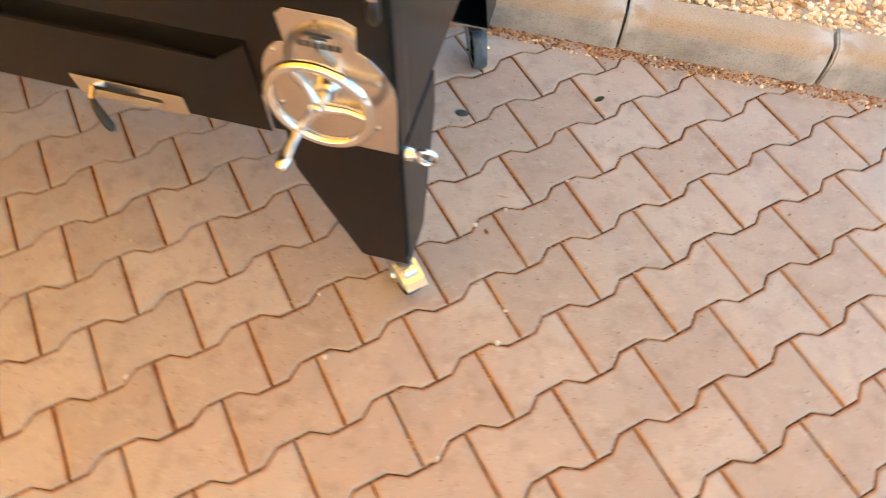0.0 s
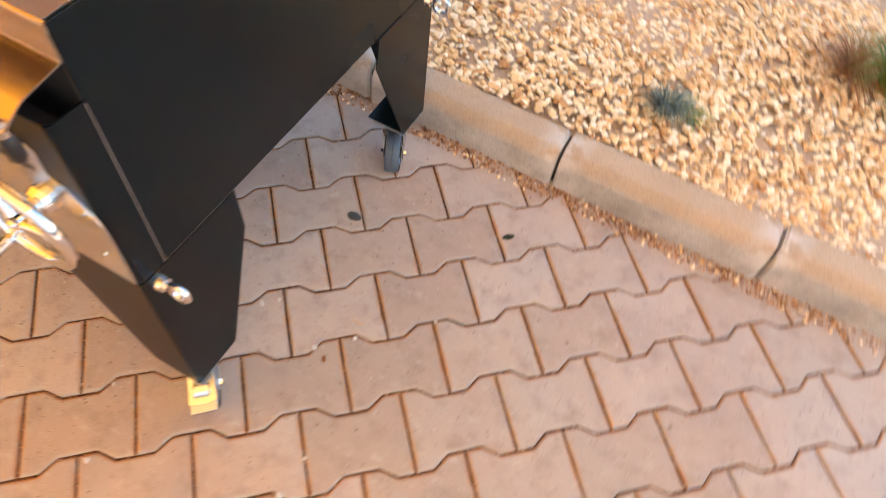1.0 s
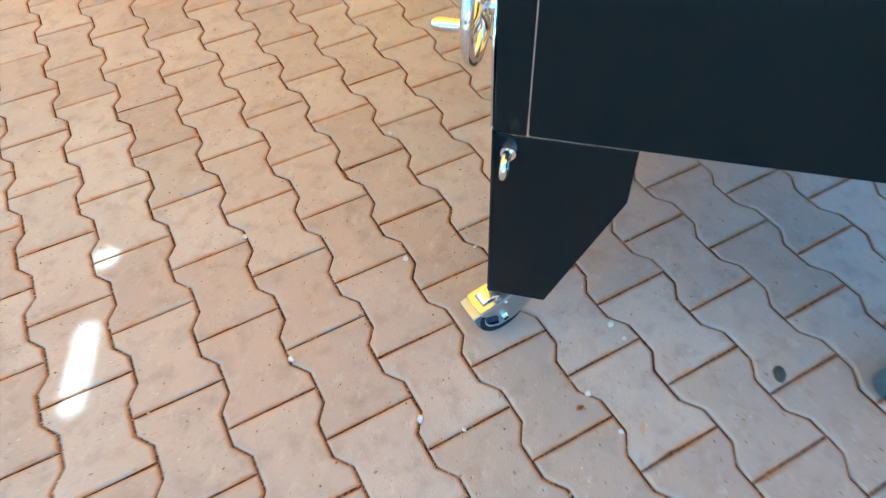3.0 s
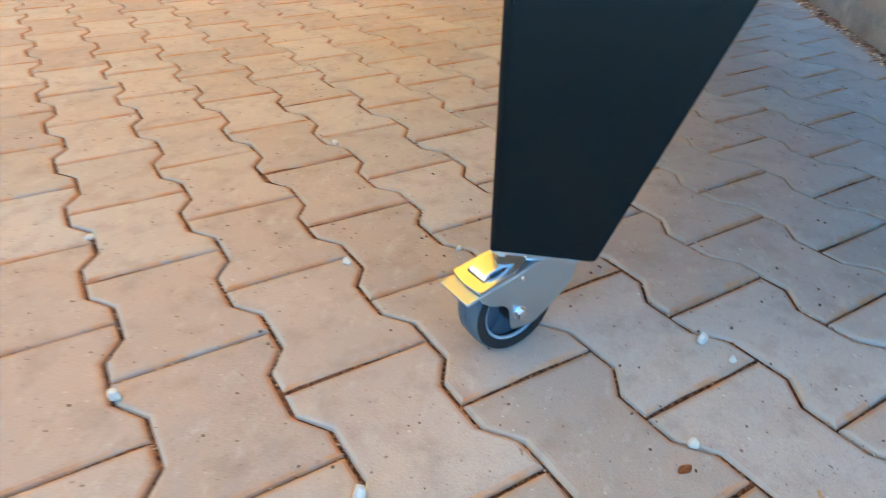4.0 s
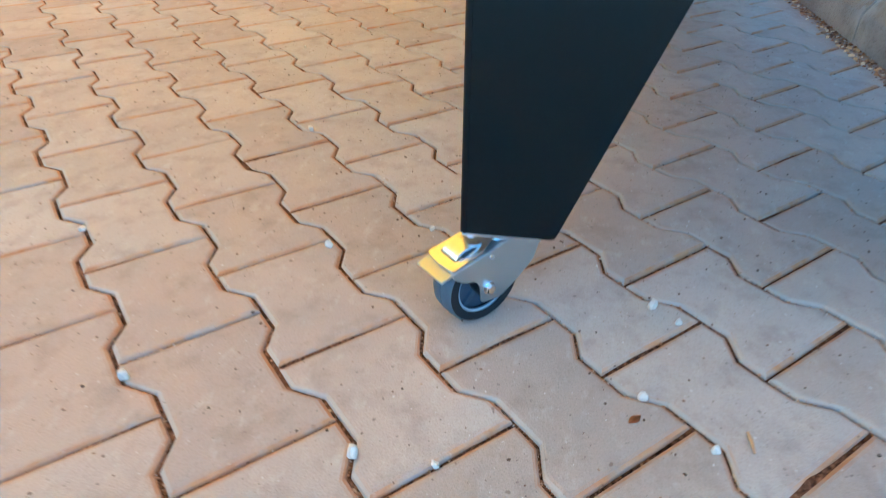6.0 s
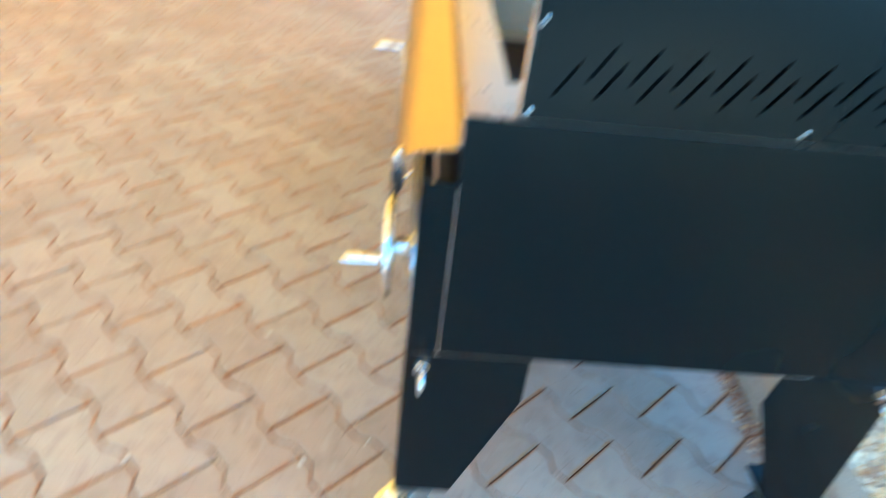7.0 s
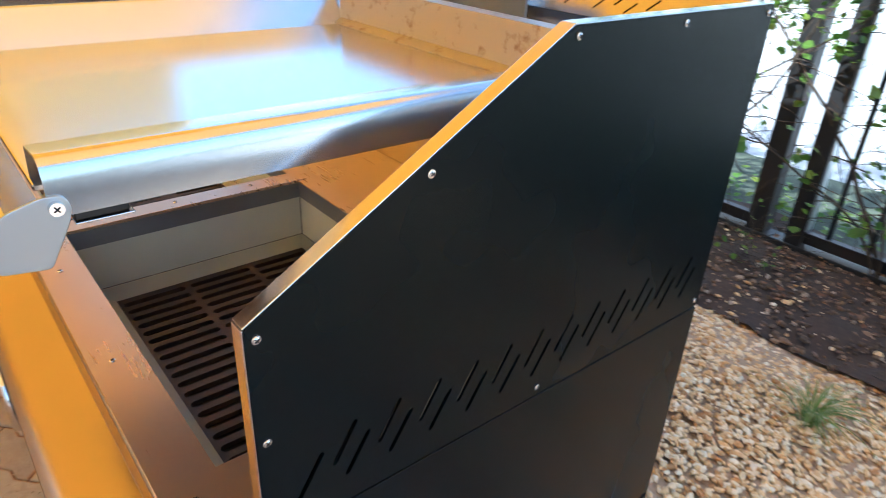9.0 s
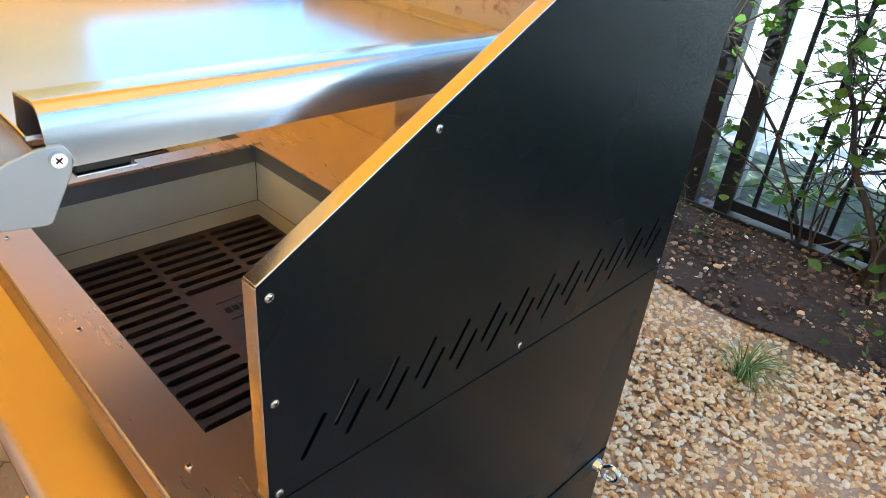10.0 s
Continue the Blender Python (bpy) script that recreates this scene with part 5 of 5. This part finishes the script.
# ---- small finds on the paving ----
blob = bmesh.new()
bmesh.ops.create_icosphere(blob, subdivisions=2, radius=1)
for v in blob.verts:
    v.co *= 0.8 + 0.35 * noise.noise(v.co * 1.7)
PEBBLE = finish(blob, "pebble", M_PEBBLE)
FINDS = [(-0.113, -0.546), (0.147, -0.333), (-0.031, 0.253), (0.096, 0.200), (0.208, -0.072), (0.281, 0.380), (-0.128, -0.194), (-0.056, 0.226), (-0.190, -0.061), (-0.50, -0.338), (0.155, 0.260), (-0.134, 0.165), (-0.99, -0.509), (0.209, 0.005)]
for i, (x, y) in enumerate(FINDS):
    s = (0.0065 if i < 10 else 0.0036) + 0.002 * math.sin(i * 2.1)
    ob = tagged(new("pebble", PEBBLE), "small pale pebble lying on the paving", "pebble", "pebbles on the paving")
    ob.matrix_world = Matrix.LocRotScale((x, y, s * 0.55), Euler((i, i * 2.0, i * 0.7)), (s * 1.2, s, s * 0.75))


def fallen_leaf(at, size, turn, material, label):
    bm = bmesh.new()
    n = 7
    rows = []
    for k in range(n):
        t = k / (n - 1)
        w = 0.32 * math.sin(math.pi * min(0.97, max(0.03, t))) ** 0.8
        rows.append([bm.verts.new((s * w, t, 0.10 * abs(s) + 0.06 * math.sin(3 * t) + 0.012)) for s in (-1, 0, 1)])
    for a, b in zip(rows, rows[1:]):
        for j in range(2):
            bm.faces.new((a[j], a[j + 1], b[j + 1], b[j]))
    bmesh.ops.solidify(bm, geom=bm.faces[:], thickness=0.02)
    ob = single("fallen_leaf", bm, material, label, "leaf", "fallen leaves", smooth=True)
    ob.matrix_world = Matrix.LocRotScale((*at, 0.0), Euler((0, 0, turn)), (size * 0.8, size, size * 0.3))


fallen_leaf((0.330, 0.675), 0.032, 2.4, M_OLDLEAF, "single dull green leaf lying on the paving")
fallen_leaf((0.131, 0.183), 0.017, 0.74, M_DRYLEAF, "small dry brown leaf lying on the paving")
single("twig", tube(bmesh.new(), [(0.127, 0.2945, 0.0018), (0.138, 0.2955, 0.0022), (0.152, 0.295, 0.0018)], [0.0013, 0.0018, 0.0012], 7), M_WOOD, "thin pale twig lying on the paving", "twig")
bm = bmesh.new()
bmesh.ops.create_icosphere(bm, subdivisions=2, radius=0.012, matrix=Matrix.Translation((-0.015, 0.521, 0.003)) @ Matrix.Diagonal((1.5, 0.9, 0.4, 1)))
single("bark_crumb", bm, M_MARK, "dark crumb of bark lying on the paving", "crumb")

# ---- interlocking pavers ----
PU, PV, FL, WA, GAP, CH = 0.2, 0.1408, 0.0820, 0.0588, 0.0014, 0.0080
LAT_A, LAT_X, LAT_Y = radians(47.743), 0.41068, -0.36661


def paver_outline(shrink):
    e, f, w = 0.1 - shrink - 0.0006, FL - shrink - 0.0006, WA - shrink - 0.0006
    k = shrink * 0.4
    side = [(e, f), (0.066 + k - shrink * 0.6, f), (0.034 + k - shrink * 0.6, w)]
    top = side + [(-x, y) for x, y in reversed(side)]
    return top + [(-x, -y) for x, y in top]


def paver_mesh():
    bm = bmesh.new()
    levels = [(CH + GAP, 0.0), (CH * 0.55 + GAP, -0.0005), (GAP + 0.0012, -0.0019), (GAP, -0.0042), (GAP, -0.030)]
    rings = [[bm.verts.new((u, v, z)) for u, v in paver_outline(s)] for s, z in levels]
    n = len(rings[0])
    bm.faces.new(rings[0])
    for a, b in zip(rings, rings[1:]):
        for i in range(n):
            bm.faces.new((a[i], a[(i + 1) % n], b[(i + 1) % n], b[i]))
    return bm


bm = paver_mesh()
bmesh.ops.recalc_face_normals(bm, faces=bm.faces)
far_v = np.array([v.co[:] for v in bm.verts])
far_f = [[v.index for v in f.verts] for f in bm.faces]
PAVER = finish(bm, "paver", M_PAVER)
ca, sa = math.cos(LAT_A), math.sin(LAT_A)
near, rest = [], []
for r in range(-60, 60):
    for k in range(-70, 70):
        u, v = PU * (k + 0.5) + PU / 2 * r, PV * r
        x, y = u * sa - v * ca + LAT_X, u * ca + v * sa + LAT_Y
        if -9.5 < x < 4.5 and -6.5 < y < KERB_Y + 0.09:
            (near if -0.75 < x < 1.0 and -1.15 < y < KERB_Y else rest).append((x, y, r * 7919 + k * 104729))
near.sort(key=lambda q: (q[0] - 0.1) ** 2 + (q[1] + 0.1) ** 2)
rest += near[300:]
turn_to = math.atan2(ca, sa)


def lie(seed):
    r = random.Random(seed)
    return r.uniform(-0.0016, 0.0004), r.gauss(0, 0.0035), r.gauss(0, 0.0035), r.gauss(0, 0.004), r.random() < 0.5


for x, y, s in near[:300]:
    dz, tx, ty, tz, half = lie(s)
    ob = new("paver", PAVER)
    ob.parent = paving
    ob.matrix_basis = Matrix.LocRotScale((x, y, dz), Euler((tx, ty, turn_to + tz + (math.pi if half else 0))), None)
vs, fs = [], []
for i, (x, y, s) in enumerate(rest):
    dz, tx, ty, tz, half = lie(s)
    m = np.array(Matrix.LocRotScale((x, y, dz), Euler((tx, ty, turn_to + tz)), None))
    vs.append(far_v @ m[:3, :3].T + m[:3, 3])
    o = i * len(far_v)
    fs += [[j + o for j in f] for f in far_f]
me = bpy.data.meshes.new("pavers")
me.from_pydata(np.concatenate(vs).tolist(), [], fs)
me.materials.append(M_PAVER_FAR)
far = tagged(new("pavers", me), kind="stuff")
far.parent = paving

# crumbs of sand, grit and chips in the joints
g = random.Random(11)
line = paver_outline(0.0)
LONG = [i for i in range(len(line)) if i not in (5, len(line) - 1)]
cv = np.array([(1, 0, 0.1), (-1, 0.1, 0), (0.1, 1, 0), (0, -1, -0.1), (0.2, 0.1, 0.8), (-0.1, 0, -0.8)])
cf = [(0, 2, 4), (2, 1, 4), (1, 3, 4), (3, 0, 4), (2, 0, 5), (1, 2, 5), (3, 1, 5), (0, 3, 5)]
vs, fs = [], []
for k, (x, y, s) in enumerate(near[:300] + [q for q in rest if -1.3 < q[0] < 1.5 and -1.5 < q[1] < KERB_Y]):
    full = random.Random(s).random()
    for _ in range(int((170 if k < 220 else 40) * (0.45 + 0.55 * full))):
        i = g.choice(LONG) if g.random() < 0.86 else g.choice((5, len(line) - 1))
        (u0, v0), (u1, v1) = line[i], line[(i + 1) % len(line)]
        t = g.random()
        u, v = u0 + (u1 - u0) * t, v0 + (v1 - v0) * t
        heap = 0.5 + 0.5 * noise.noise(Vector((x + u * 3, y + v * 3, 1.0)) * 9.0)
        wide = 0.0014 + 0.0022 * heap
        u, v = u + g.gauss(0, wide), v + g.gauss(0, wide)
        r = 0.0006 + 0.0016 * g.random() ** 4
        p = np.array((x + u * sa - v * ca, y + u * ca + v * sa, -0.0052 + 0.0030 * heap * g.random()))
        a = g.uniform(0, 6.28)
        c2, s2 = math.cos(a), math.sin(a)
        q = cv * np.array((r * g.uniform(0.9, 2.0), r * g.uniform(0.7, 1.2), r * g.uniform(0.5, 1.0)))
        o = len(vs) * 6
        vs.append(np.stack((q[:, 0] * c2 - q[:, 1] * s2, q[:, 0] * s2 + q[:, 1] * c2, q[:, 2]), 1) + p)
        fs += [(f[0] + o, f[1] + o, f[2] + o) for f in cf]
me = bpy.data.meshes.new("joint_crumbs")
me.from_pydata(np.concatenate(vs).tolist(), [], fs)
me.materials.append(M_CRUMB)
tagged(new("joint_crumbs", me), "rust-brown grit and pale chips in the paver joints", "grit", kind="stuff")
